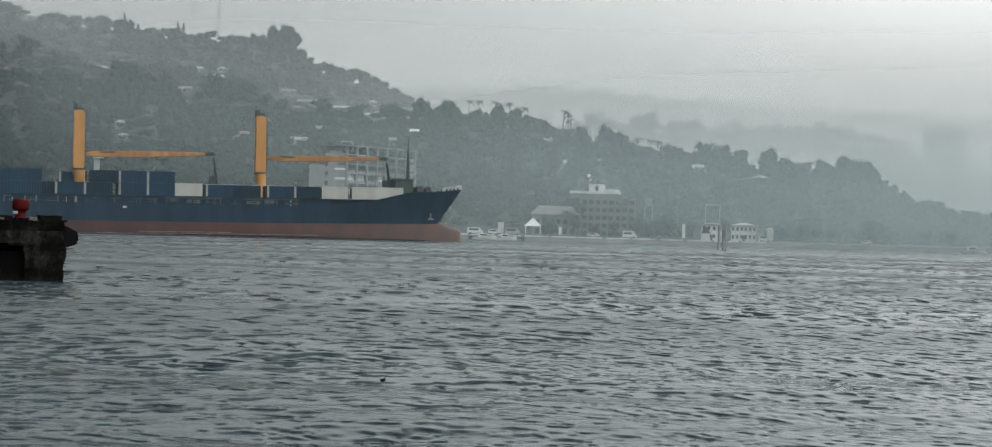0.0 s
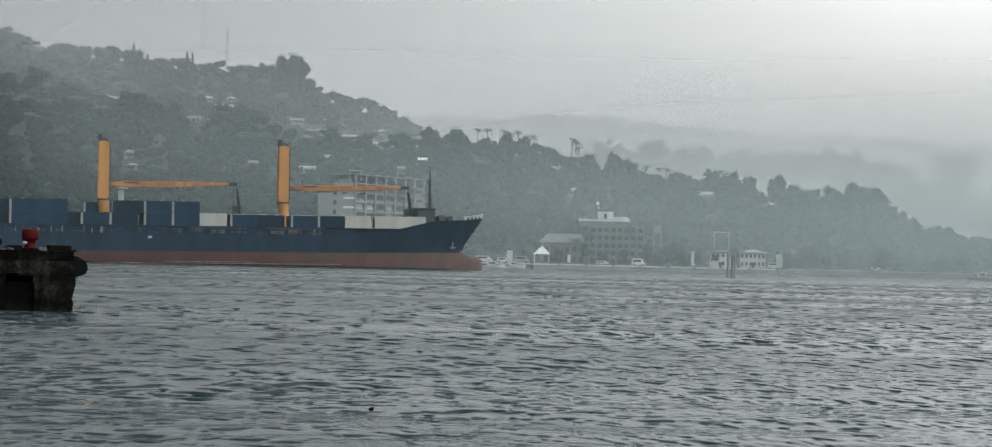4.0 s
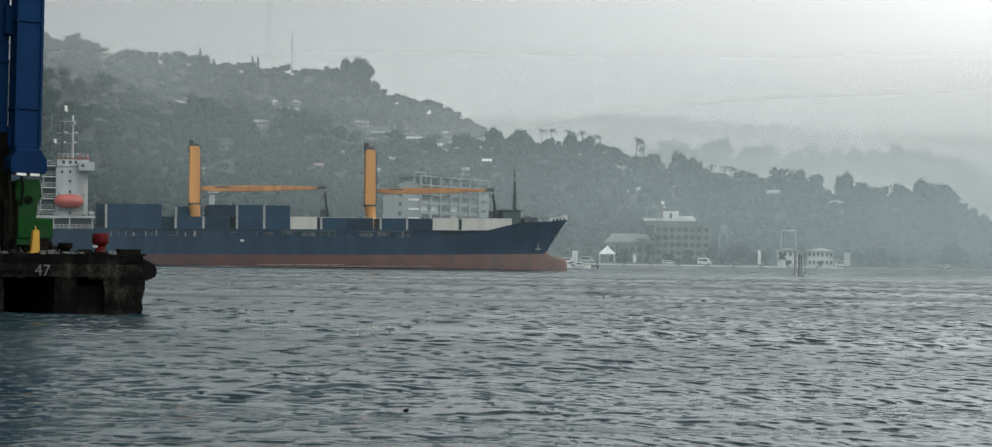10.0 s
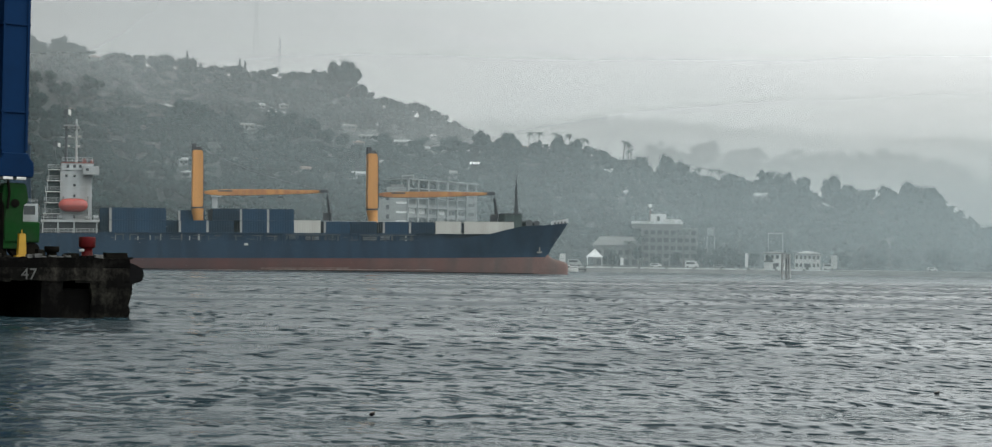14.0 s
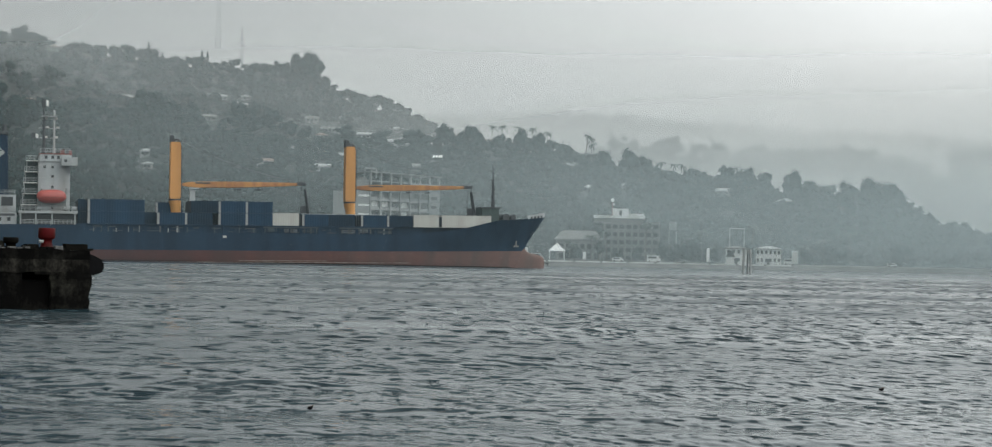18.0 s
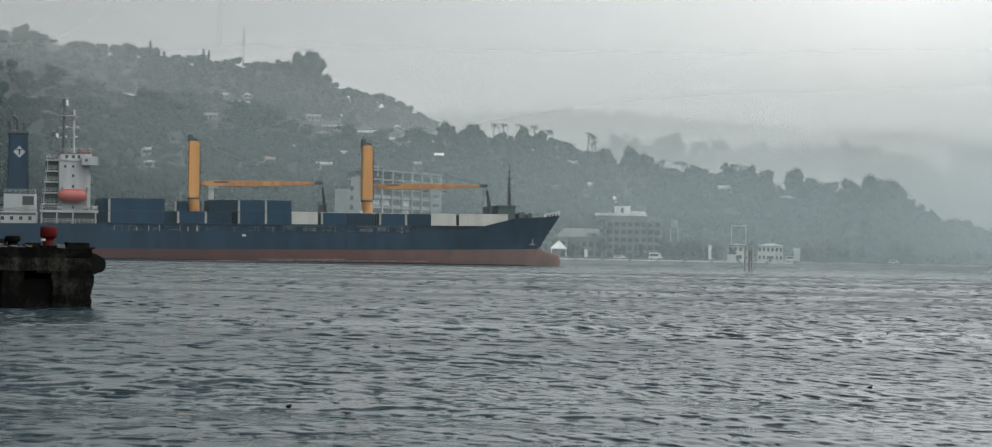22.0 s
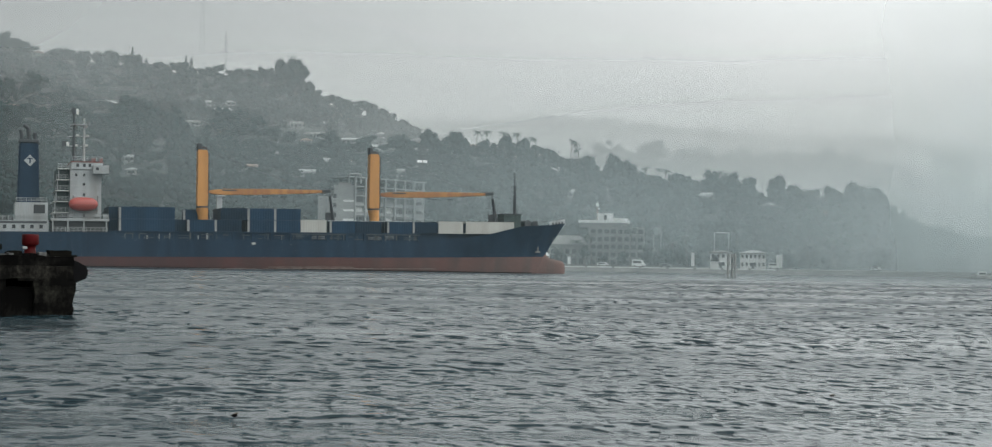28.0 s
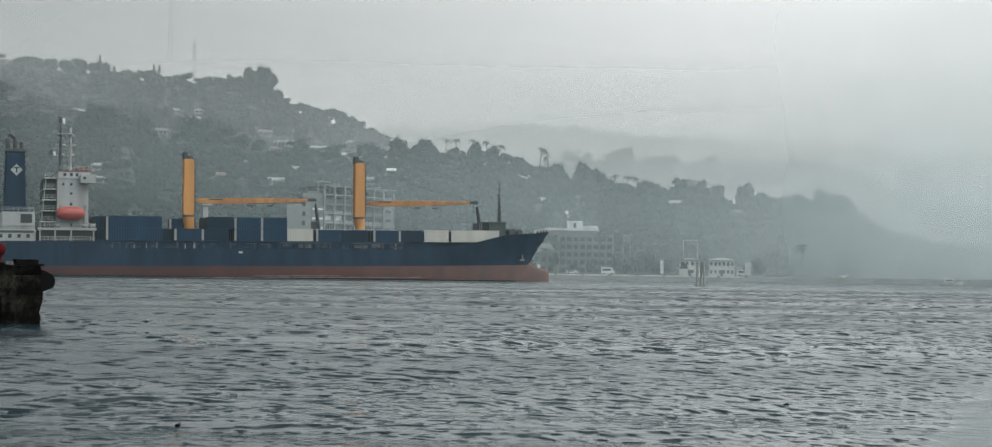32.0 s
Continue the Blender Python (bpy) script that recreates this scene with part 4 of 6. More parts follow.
for x in (-86.9, -81.7):
    dv = bmesh.new()
    wire([(x, -8.6, 11.7), (x, -8.9, 14.6), (x, -9.3, 16.4), (x, -9.8, 16.9)], 0.16, dv, 6)
    part("davit", dv, M["swhite"], ship, "white lifeboat davit")
    part("fall_wire", tube((x, -9.75, 16.9), (x, -9.7, 15.6), 0.04, n=5), M["steel"], ship)
for x in (-87.9, -82.2, -80.4):
    part("life_raft", tube((x, -9.2, 12.2), (x + 0.9, -9.2, 12.2), 0.42, n=12), M["swhite"], ship, "white life raft canister")
# funnel and casing
cas = part("engine_casing", box(-99.1, -92.2, -8.0, 8.0, 8.0, 15.2, 0.06), M["swhite"], ship, "white engine casing")
part("casing_door", box(-95.2, -92.8, -8.08, -8.0, 12.8, 14.7), M["dark"], cas, "dark opening in the casing")
low = part("aft_house", box(-106.5, -92.0, -8.3, 8.3, 8.0, 11.3, 0.06), M["swhite"], ship, "low white house on the stern")
window_row(low, [-105 + 1.9 * k for k in range(7)], -8.3, 9.9, 0.7, 0.8)
part("casing_rail", railing(-106.3, -92.2, -8.2, 11.3, 1.0, 1.2, 0.04), M["swhite"], low)
part("casing_top_rail", railing(-98.9, -92.4, -7.9, 15.2, 1.0, 1.1, 0.04), M["swhite"], cas)
fun = bmesh.new()
secs = []
for z, a, b, w in ((15.2, -98.6, -93.8, 2.3), (20.0, -98.5, -93.9, 2.25), (28.8, -98.2, -94.1, 2.1)):
    secs.append([(a, -w, z), (b, -w, z), (b, w, z), (a, w, z)])
fun, rws = loft(secs, bm=fun)
fun.faces.new(rws[-1])
bmesh.ops.bevel(fun, geom=list(fun.edges), offset=0.35, segments=3, affect="EDGES")
funnel = part("funnel", fun, M["blue"], ship, "blue funnel with a white diamond mark")
part("funnel_cap", box(-98.4, -93.9, -2.2, 2.2, 28.7, 29.4, 0.15), M["steel"], funnel, "sooty funnel top")
for x, h, tilt in ((-97.7, 31.6, -0.3), (-96.2, 32.8, -1.1), (-94.8, 31.0, 0.0)):
    part("exhaust_pipe", wire([(x, -0.4, 29.2), (x, -0.4, h - 0.9), (x + tilt, -0.4, h)], 0.45, n=10), M["steel"], funnel, "dark exhaust pipe")
dm = bmesh.new()
for s, y in ((1.3, -2.27),):
    v = [dm.verts.new((-95.9 + a * s, y, 24.7 + b * s)) for a, b in ((-1, 0), (0, -1), (1, 0), (0, 1))]
    w = [dm.verts.new((-95.9 + a * s, y + 0.2, 24.7 + b * s)) for a, b in ((-1, 0), (0, -1), (1, 0), (0, 1))]
    dm.faces.new(v)
    for i in range(4):
        dm.faces.new((v[i], w[i], w[(i + 1) % 4], v[(i + 1) % 4]))
part("diamond_mark", dm, M["swhite"], funnel, "white diamond")
part("mark_bar", box(-96.5, -95.3, -2.30, -2.27, 25.0, 25.28), M["blue"], funnel)
part("mark_bar", box(-96.05, -95.75, -2.30, -2.27, 24.05, 25.0), M["blue"], funnel)
random.seed(21)
for k in range(9):  # winches and lockers on the stern house
    x = -105.5 + 1.6 * k
    part("deck_gear", box(x, x + 0.5 + random.random(), -7.9, -7.0, 11.3, 11.9 + 0.9 * random.random(), 0.08), M[random.choice(("steel", "dark", "greenship", "steel"))], low, "dark gear on the stern house")
part("dark_band", box(-104.5, -92.4, -8.36, -8.30, 10.6, 11.1, 0.01), M["steel"], low)
for x in (-90.4, -89.0):
    part("gallery_locker", box(x, x + 0.9, -8.2, -7.4, 11.75, 13.0, 0.05), M["steel"], ship, "dark locker on the boat deck")
# masts and flags
for x, top in ((-86.4, 35.2), (-84.2, 34.6)):
    mst = part("radar_mast", tube((x, 0.0, 24.2), (x, 0.0, top), 0.40 if x < -85 else 0.3, 0.2, 8), M["steel" if x < -85 else "roof"], ship, "slim signal mast")
    for z, w in ((28.2, 0.9), (30.4, 1.2), (32.4, 0.8)):
        part("crosstree", box(x - w, x + w, -0.08, 0.08, z, z + 0.16), M["roof"], mst)
        part("scanner", box(x + w * 0.3, x + w * 0.9, -0.3, 0.3, z + 0.16, z + 0.5, 0.03), M["marking"], mst)
part("mast_platform", box(-87.0, -83.6, -0.9, 0.9, 33.0, 33.2), M["swhite"], ship)
for x, y, z, w, h, key in ((-86.3, -0.3, 35.6, 0.9, 1.3, "cloth"), (-88.5, -3.5, 28.2, 0.9, 0.9, "cloth")):
    stf = part("flagstaff", tube((x, y, z - 3.0), (x - 0.4, y, z + h + 0.3), 0.06, n=5), M["steel"], ship)
    fl = bmesh.new()
    rows = [[fl.verts.new((x + w * i / 8, y + 0.14 * math.sin(i * 1.2), z + h * k - 0.3 * i / 8)) for k in (0, 1)] for i in range(9)]
    back = [[fl.verts.new(v.co + Vector((0, 0.02, 0))) for v in r] for r in rows]
    for g, flip in ((rows, False), (back, True)):
        for a, b in zip(g, g[1:]):
            q = (a[0], b[0], b[1], a[1])
            fl.faces.new(q[::-1] if flip else q)
    part("flag", fl, M[key], stf, "pale flag with a dark hoist")
    part("flag_hoist", box(x - 0.6, x + 0.25, y - 0.03, y + 0.03, z - 0.1, z + h), M["steel"], stf)
# forecastle
fc = part("mast_house", box(15.2, 19.6, -2.6, 2.6, 10.2, 14.1, 0.08), M["greenship"], ship, "dull green mast house on the forecastle")
part("mast_house_door", box(16.2, 17.0, -2.66, -2.6, 10.4, 12.3), M["dark"], fc)
part("mast_house_top", box(14.9, 19.9, -2.9, 2.9, 14.1, 14.3), M["steel"], fc)
fm = part("foremast", tube((18.9, 0.2, 13.5), (18.9, 0.2, 24.6), 0.22, 0.1, 8), M["steel"], ship, "dark foremast with stays")
part("mast_leg", tube((18.5, 0.2, 13.5), (18.8, 0.2, 21.0), 0.16, n=6), M["steel"], fm)
part("mast_leg", tube((19.3, 0.2, 13.4), (19.0, 0.2, 21.0), 0.12, n=6), M["steel"], fm)
for z, w in ((15.4, 0.7), (17.4, 0.55), (19.4, 0.5), (21.0, 0.8), (22.6, 0.4)):
    part("mast_rung", box(18.7 - w, 18.9 + w * 0.7, 0.1, 0.3, z, z + 0.14), M["steel"], fm)
for x, r in ((21.4, 0.85), (23.3, 0.7)):
    wl_ = part("windlass", tube((x, -2.6, 11.9), (x, 2.6, 11.9), r, n=14), M["steel"], ship, "dark anchor windlass")
    part("windlass_base", box(x - 0.9, x + 0.9, -2.8, 2.8, 10.2, 11.4, 0.05), M["steel"], wl_)
for k in range(7):
    x = 20.4 + 1.1 * k
    part("bow_stanchion", tube((x, -half_beam(x, hull_top(x)) + 0.15, hull_top(x)), (x, -half_beam(x, hull_top(x)) + 0.15, hull_top(x) + 1.0), 0.04, n=5), M["steel"], ship)
part("bow_rail", wire([(20.4 + 1.1 * k, -half_beam(20.4 + 1.1 * k, hull_top(20.4 + 1.1 * k)) + 0.15, hull_top(20.4 + 1.1 * k) + 1.0) for k in range(7)], 0.04), M["steel"], ship)


def bow_plate(z_off, h):
    bm = bmesh.new()
    rows = []
    for i in range(9):
        x = 26.2 + 5.9 * i / 8
        z = hull_top(x) + z_off
        y = half_beam(x, hull_top(x))
        rows.append([bm.verts.new(p) for p in ((x, -y - 0.02, z), (x, -y - 0.06, z + h * (0.75 + 0.25 * i / 8)), (x, -y + 0.12, z + h * (0.75 + 0.25 * i / 8)), (x, -y + 0.12, z))])
    for a, b in zip(rows, rows[1:]):
        for i in range(4):
            bm.faces.new((a[i], b[i], b[(i + 1) % 4], a[(i + 1) % 4])[::-1])
    bm.faces.new(rows[0])
    bm.faces.new(rows[-1][::-1])
    return bm


bp = part("bow_bulwark", bow_plate(0.0, 1.15), M["swhite"], ship, "white bow bulwark with dark fairleads")
for x in (27.3, 28.4, 29.5, 30.6):
    y = half_beam(x, hull_top(x))
    part("fairlead", box(x - 0.32, x + 0.32, -y - 0.14, -y + 0.05, hull_top(x) + 0.02, hull_top(x) + 0.5, 0.1), M["dark"], bp)
an = bmesh.new()
ya = half_beam(24.0, 5.6)
box(23.7, 24.0, -ya - 0.45, -ya - 0.1, 4.9, 6.2, 0.05, an)
box(23.2, 24.5, -ya - 0.45, -ya - 0.1, 4.7, 5.1, 0.08, an)
part("anchor", an, M["grey"], ship, "pale anchor stowed at the bow")

# ---- pier head and gantry leg, close to the camera ----
PIER = pose(-15.1, 57.8, 0, 0, 0, 35)
TOP = 2.32


def rough_block(x0, x1, y0, y1, z0, z1, amp=0.05, step=0.3, seed=0.0):
    """A cast concrete block with spalled edges and an uneven face."""
    bm = box(x0, x1, y0, y1, z0, z1)
    for axis, lo, hi in ((0, x0, x1), (1, y0, min(y1, y0 + 2.0)), (2, z0, z1)):
        k = int((hi - lo) / step)
        for i in range(1, k):
            co, no = [0, 0, 0], [0, 0, 0]
            co[axis], no[axis] = lo + (hi - lo) * i / k, 1
            bmesh.ops.bisect_plane(bm, geom=list(bm.verts) + list(bm.edges) + list(bm.faces), plane_co=co, plane_no=no)
    cx, cy, cz = (x0 + x1) / 2, (y0 + y1) / 2, (z0 + z1) / 2
    for v in bm.verts:
        p = v.co
        edge = sum((abs(p.x - x0) < 0.01 or abs(p.x - x1) < 0.01, abs(p.y - y0) < 0.01, abs(p.z - z0) < 0.01 or abs(p.z - z1) < 0.01))
        a = amp * (1.6 if edge >= 2 else 1.0)
        n = noise.noise_vector(p * 2.3 + Vector((seed, 0, seed))) * a
        pull = Vector((cx - p.x, cy - p.y, cz - p.z)).normalized() * (a * 0.7 * max(0, noise.noise(p * 1.7 + Vector((seed, 5, 0)))) if edge >= 2 else 0)
        v.co = p + n * 0.6 + pull
    return bm


pier = thing("pier", PIER, "weathered concrete pier head with dark openings under its deck", "pier")
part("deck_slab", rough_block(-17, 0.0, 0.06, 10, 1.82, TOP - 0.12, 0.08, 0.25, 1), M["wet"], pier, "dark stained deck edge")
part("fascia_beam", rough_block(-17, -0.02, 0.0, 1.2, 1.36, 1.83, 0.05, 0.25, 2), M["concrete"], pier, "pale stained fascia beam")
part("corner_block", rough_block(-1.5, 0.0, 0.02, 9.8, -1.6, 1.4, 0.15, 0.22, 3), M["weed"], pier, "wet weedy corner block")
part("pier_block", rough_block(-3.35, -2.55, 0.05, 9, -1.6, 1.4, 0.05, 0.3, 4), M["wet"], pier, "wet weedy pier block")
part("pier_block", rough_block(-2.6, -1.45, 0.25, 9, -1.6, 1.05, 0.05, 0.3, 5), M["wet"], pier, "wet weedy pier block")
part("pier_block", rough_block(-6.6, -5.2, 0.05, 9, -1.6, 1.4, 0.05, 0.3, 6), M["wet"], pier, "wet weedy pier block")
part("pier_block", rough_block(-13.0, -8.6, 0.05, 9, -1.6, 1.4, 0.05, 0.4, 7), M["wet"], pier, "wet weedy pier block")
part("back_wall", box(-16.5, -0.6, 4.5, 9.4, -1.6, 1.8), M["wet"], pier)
random.seed(11)
for k in range(46):  # broken kerb pieces along the edge
    x = -13.0 + 0.285 * k
    if random.random() < 0.78:
        w, h = random.uniform(0.16, 0.28), random.uniform(0.05, 0.15)
        part("kerb_stone", rough_block(x, x + w, 0.08, 0.4, TOP - 0.14, TOP - 0.13 + h, 0.03, 0.12, k), M["concrete" if random.random() < 0.6 else "faint"], pier)
part("kerb_beam", rough_block(-0.95, -0.1, 0.05, 0.4, TOP - 0.13, TOP + 0.10, 0.03, 0.2, 21), M["grease"], pier)
part("kerb_beam", rough_block(-2.4, -1.95, 0.1, 0.5, TOP - 0.13, TOP + 0.06, 0.03, 0.2, 22), M["grease"], pier)
for x, z, w in ((-2.15, 1.38, 0.9), (-5.6, 1.6, 1.1), (-0.9, 1.72, 0.12), (-4.8, 1.42, 0.3)):
    part("spalled_patch", rough_block(x, x + w, -0.03, 0.2, z - 0.1, z, 0.05, 0.14, x), M["weed" if w < 0.5 else "wet"], pier)
fen = bmesh.new()
secs = []
for x, r0, r1 in ((-0.1, 2.06, 1.2), (0.1, 2.04, 1.22), (0.5, 1.84, 1.36), (0.54, 1.79, 1.41)):
    secs.append([(x, 0.1, r1), (x, 0.1, r0), (x, 0.6, r0), (x, 0.6, r1)])
fen, rws = loft(secs, bm=fen)
fen.faces.new(rws[0][::-1])
fen.faces.new(rws[-1])
bmesh.ops.recalc_face_normals(fen, faces=fen.faces)
bmesh.ops.bevel(fen, geom=list(fen.edges), offset=0.05, segments=2, affect="EDGES")
part("fender", fen, M["rubber"], pier, "black rubber fender on the pier's corner")


def text_mesh(body, size, depth=0.004):
    cu = bpy.data.curves.new("number", "FONT")
    cu.body, cu.size, cu.extrude, cu.align_x = body, size, depth, "CENTER"
    ob = bpy.data.objects.new("number", cu)
    me = bpy.data.meshes.new_from_object(ob)
    bpy.data.objects.remove(ob)
    return me


num = text_mesh("47", 0.58)
num.materials.append(M["faint"])
part("number", num, None, pier, "worn white painted number 47", pose(-3.85, -0.055, 1.40, 90, 0, 0))

# bollards on the pier deck
def bollard(x, y, r, h, key, label):
    ob = thing("bollard", PIER @ pose(x, y, TOP - 0.12), label, "bollard", "bollards on the pier")
    bm = bmesh.new()
    secs = [[(rr * r * math.cos(a), rr * r * math.sin(a), z * h) for a in (2 * math.pi * k / 20 for k in range(20))]
            for z, rr in ((0, 0.95), (0.08, 0.85), (0.3, 0.74), (0.46, 0.76), (0.5, 1.02), (0.55, 1.14), (0.95, 1.14), (1.0, 1.06))]
    bm, rows = loft(secs, bm=bm)
    bm.faces.new(rows[-1])
    part("bollard_body", bm, M[key], ob, smooth=True)
    part("base_plate", tube((0, 0, 0), (0, 0, 0.05), r * 1.35, n=20), M["grease"], ob)
    return ob


red = bollard(-1.36, 1.0, 0.27, 0.80, "bollard", "faded red iron bollard on the pier's edge")
part("lashing", box(-0.38, -0.2, -0.3, -0.2, 0.24, 0.34, 0.03), M["roof"], red, "pale rag tied to the bollard")
bollard(-2.7, 1.0, 0.24, 0.42, "grease", "low black iron bollard on the pier")
bollard(-6.3, 1.0, 0.25, 0.45, "grease", "low black iron bollard on the pier")
for x, y, w, h in ((-3.05, 1.2, 0.3, 0.28), (-5.4, 0.9, 0.5, 0.2), (-2.2, 0.9, 0.24, 0.16), (-6.0, 0.7, 0.4, 0.16)):
    ob = thing("rubble", PIER @ pose(x, y, TOP - 0.12), "pale broken concrete lump lying on the pier", "rubble", "rubble on the pier")
    part("lump", rough_block(-w / 2, w / 2, -0.15, 0.15, 0, h, 0.06, 0.12, x), M["concrete"], ob)

yb = thing("warning_post", PIER @ pose(-3.68, 1.5, TOP - 0.12), "yellow painted steel end stop standing on the pier", "end stop")
bm = bmesh.new()
secs = [[(a * w, b * 0.12, z) for a, b in ((-1, -1), (1, -1), (1, 1), (-1, 1))] for z, w in ((0.06, 0.16), (0.12, 0.155), (0.8, 0.12), (0.88, 0.11))]
bm, rws = loft(secs, bm=bm)
bm.faces.new(rws[-1])
bmesh.ops.bevel(bm, geom=list(bm.edges), offset=0.015, segments=2, affect="EDGES")
part("post_body", bm, M["yellow"], yb)
part("foot_plate", box(-0.24, 0.24, -0.2, 0.2, 0, 0.06, 0.01), M["yellow"], yb)
part("pin", tube((0.0, 0, 0.88), (0.0, 0, 1.02), 0.02, n=6), M["yellow"], yb)

# gantry crane: twin column, beams, bogie
gan = thing("gantry_crane", PIER @ pose(-3.9, 2.5, TOP - 0.12), "blue portal crane leg on a green rail bogie", "crane")
Z0 = -(TOP - 0.12)


def col(x0, x1, y0, y1, z0, z1, bev=0.03):
    return box(x0, x1, y0, y1, z0 + Z0, z1 + Z0, bev)


rc = part("column", col(-0.46, 0.46, -0.5, 0.5, 5.9, 19), M["pblue"], gan, "blue painted box column")
part("edge_flange", col(0.40, 0.50, -0.56, -0.48, 6.2, 19, 0.01), M["pblue"], rc)
part("edge_flange", col(-0.50, -0.40, -0.56, -0.48, 6.2, 19, 0.01), M["pblue"], rc)
for z in (7.6, 10.9, 13.8):
    part("joint_flange", col(-0.53, 0.53, -0.56, 0.56, z, z + 0.07, 0.01), M["pblue"], rc)
ft = bmesh.new()
secs = [[(a * w + 0.05, b * 0.6, z + Z0) for a, b in ((-1, -1), (1, -1), (1, 1), (-1, 1))] for z, w in ((5.2, 0.64), (5.35, 0.7), (5.75, 0.68), (5.95, 0.52), (6.1, 0.47))]
ft, rws = loft(secs, bm=ft)
ft.faces.new(rws[0][::-1])
ft.faces.new(rws[-1])
bmesh.ops.bevel(ft, geom=list(ft.edges), offset=0.03, segments=1, affect="EDGES")
part("column_foot", ft, M["pblue"], rc, "flared blue column foot")
for x in (-0.25, 0.25):
    part("foot_pad", col(x - 0.16, x + 0.2, -0.62, -0.2, 5.10, 5.2, 0.01), M["white"], rc)
lc = part("column", col(-1.28, -0.52, 0.4, 1.3, 6.75, 19), M["pblue"], gan, "blue painted box column")
part("joint_flange", col(-1.33, -0.5, 0.34, 1.36, 9.4, 9.47, 0.01), M["pblue"], lc)
part("web_plate", col(-0.75, 0.2, 0.1, 0.6, 10.45, 11.55, 0.03), M["pblue"], gan, "blue web plate that joins the columns")
part("web_plate", col(-0.56, -0.4, 0.1, 0.6, 6.2, 7.0, 0.02), M["pblue"], gan)
b1 = part("cross_beam", col(-9.0, -1.2, 0.3, 1.3, 10.5, 11.4), M["pblue"], gan, "blue cross beam")
b2 = part("cross_beam", col(-9.0, -1.2, 1.2, 2.0, 9.45, 10.5), M["pblue"], gan, "dark blue lower cross beam")
part("beam_flange", col(-9.0, -1.2, 1.1, 2.1, 10.45, 10.52, 0.0), M["white"], b2, "pale top flange")
part("beam_lamp", col(-1.62, -1.4, 0.9, 1.2, 10.2, 10.45, 0.03), M["white"], b2, "white lamp on the beam")
walkway = part("walkway", col(-9.0, -1.25, -0.3, 0.5, 11.42, 11.52, 0.01), M["steel"], gan, "steel walkway with pale railing")
rl = railing(-9.0, -1.35, -0.25, 11.52 + Z0, 1.1, 0.55, 0.03)
part("walkway_rail", rl, M["white"], walkway)
for k in range(9):
    part("rail_panel", col(-8.8 + 0.82 * k, -8.3 + 0.82 * k, -0.2, -0.17, 11.8, 12.4, 0.0), M["white"], walkway)
mac = bmesh.new()
box(-1.15, -0.45, 0.2, 1.0, 4.9 + Z0, 6.75 + Z0, 0.05, mac)
box(-1.0, -0.3, 0.0, 0.9, 2.3 + Z0, 4.9 + Z0, 0.06, mac)
box(-0.75, -0.1, -0.3, 0.6, 2.2 + Z0, 4.2 + Z0, 0.08, mac)
part("cable_reel_box", mac, M["grease"], gan, "grimy machinery box on the leg")
for x, y, z0, z1, r in ((-1.2, 0.1, 2.4, 6.2, 0.05), (-0.95, -0.05, 2.4, 6.7, 0.06), (-0.6, -0.35, 3.0, 5.4, 0.07), (-0.35, -0.35, 2.3, 4.6, 0.06), (-0.2, -0.55, 4.0, 5.2, 0.05)):
    part("cable", wire([(x, y, z0 + Z0), (x + 0.06, y, (z0 + z1) / 2 + Z0), (x - 0.03, y, z1 + Z0)], r, n=8), M["grease"], gan, "thick black cable")
for x, z, w, h in ((-1.5, 6.85, 0.32, 0.42), (-1.5, 5.0, 0.45, 0.52), (-1.55, 5.2, 0.3, 0.2)):
    part("junction_box", col(x, x + w, 0.2, 0.6, z, z + h, 0.03), M["grease"], gan, "dark junction box")
bog = bmesh.new()
secs = [[(a * w + o, b * 0.45, z + Z0) for a, b in ((-1, -1), (1, -1), (1, 1), (-1, 1))] for z, w, o in ((4.98, 0.34, 0.1), (4.9, 0.42, 0.1), (4.3, 0.5, 0.12), (4.15, 0.36, 0.08), (2.75, 0.33, 0.06))]
bog, rws = loft(secs, bm=bog)
bog.faces.new(rws[0])
bog.faces.new(rws[-1][::-1])
bmesh.ops.recalc_face_normals(bog, faces=bog.faces)
bmesh.ops.bevel(bog, geom=list(bog.edges), offset=0.03, segments=2, affect="EDGES")
bg = part("bogie", bog, M["green"], gan, "green painted rail bogie")
part("bogie_hinge", tube((0.1, -0.5, 4.22 + Z0), (0.1, 0.5, 4.22 + Z0), 0.16, n=14), M["grease"], bg)
part("bogie_arm", col(0.3, 1.1, -0.35, 0.45, 2.75, 3.55, 0.08), M["green"], bg)
part("bogie_arm", col(-0.3, 0.4, -0.4, 0.45, 2.5, 2.9, 0.05), M["green"], bg)
for x in (-0.5, 0.25, 0.85):
    wh = part("bogie_wheel", tube((x, -0.3, 2.5 + Z0), (x, 0.1, 2.5 + Z0), 0.26, n=18), M["grease"], bg, "dark steel wheel")
part("rail", col(-12, 3.2, -0.16, -0.06, 2.2, 2.27, 0.0), M["grease"], gan, "crane rail on the pier")

# ---- floating scraps ----
DRIFT = []


def scrap(w, d, h, label):
    ob = thing("driftwood", pose(0, 0, 0), label, "driftwood", "floating scraps")
    bm = bmesh.new()
    bmesh.ops.create_icosphere(bm, subdivisions=2, radius=1)
    for v in bm.verts:
        v.co = Vector((v.co.x * w / 2, v.co.y * d / 2, v.co.z * h / 2)) * (1 + 0.3 * noise.noise(v.co * 1.8 + Vector((w, d, h))))
    part("lump", bm, M["rubber"], ob)
    part("twig", tube((-w * 0.3, 0, h * 0.2), (w * 0.5, 0.02, h * 0.7), 0.012, n=5), M["bark"], ob)
    return ob


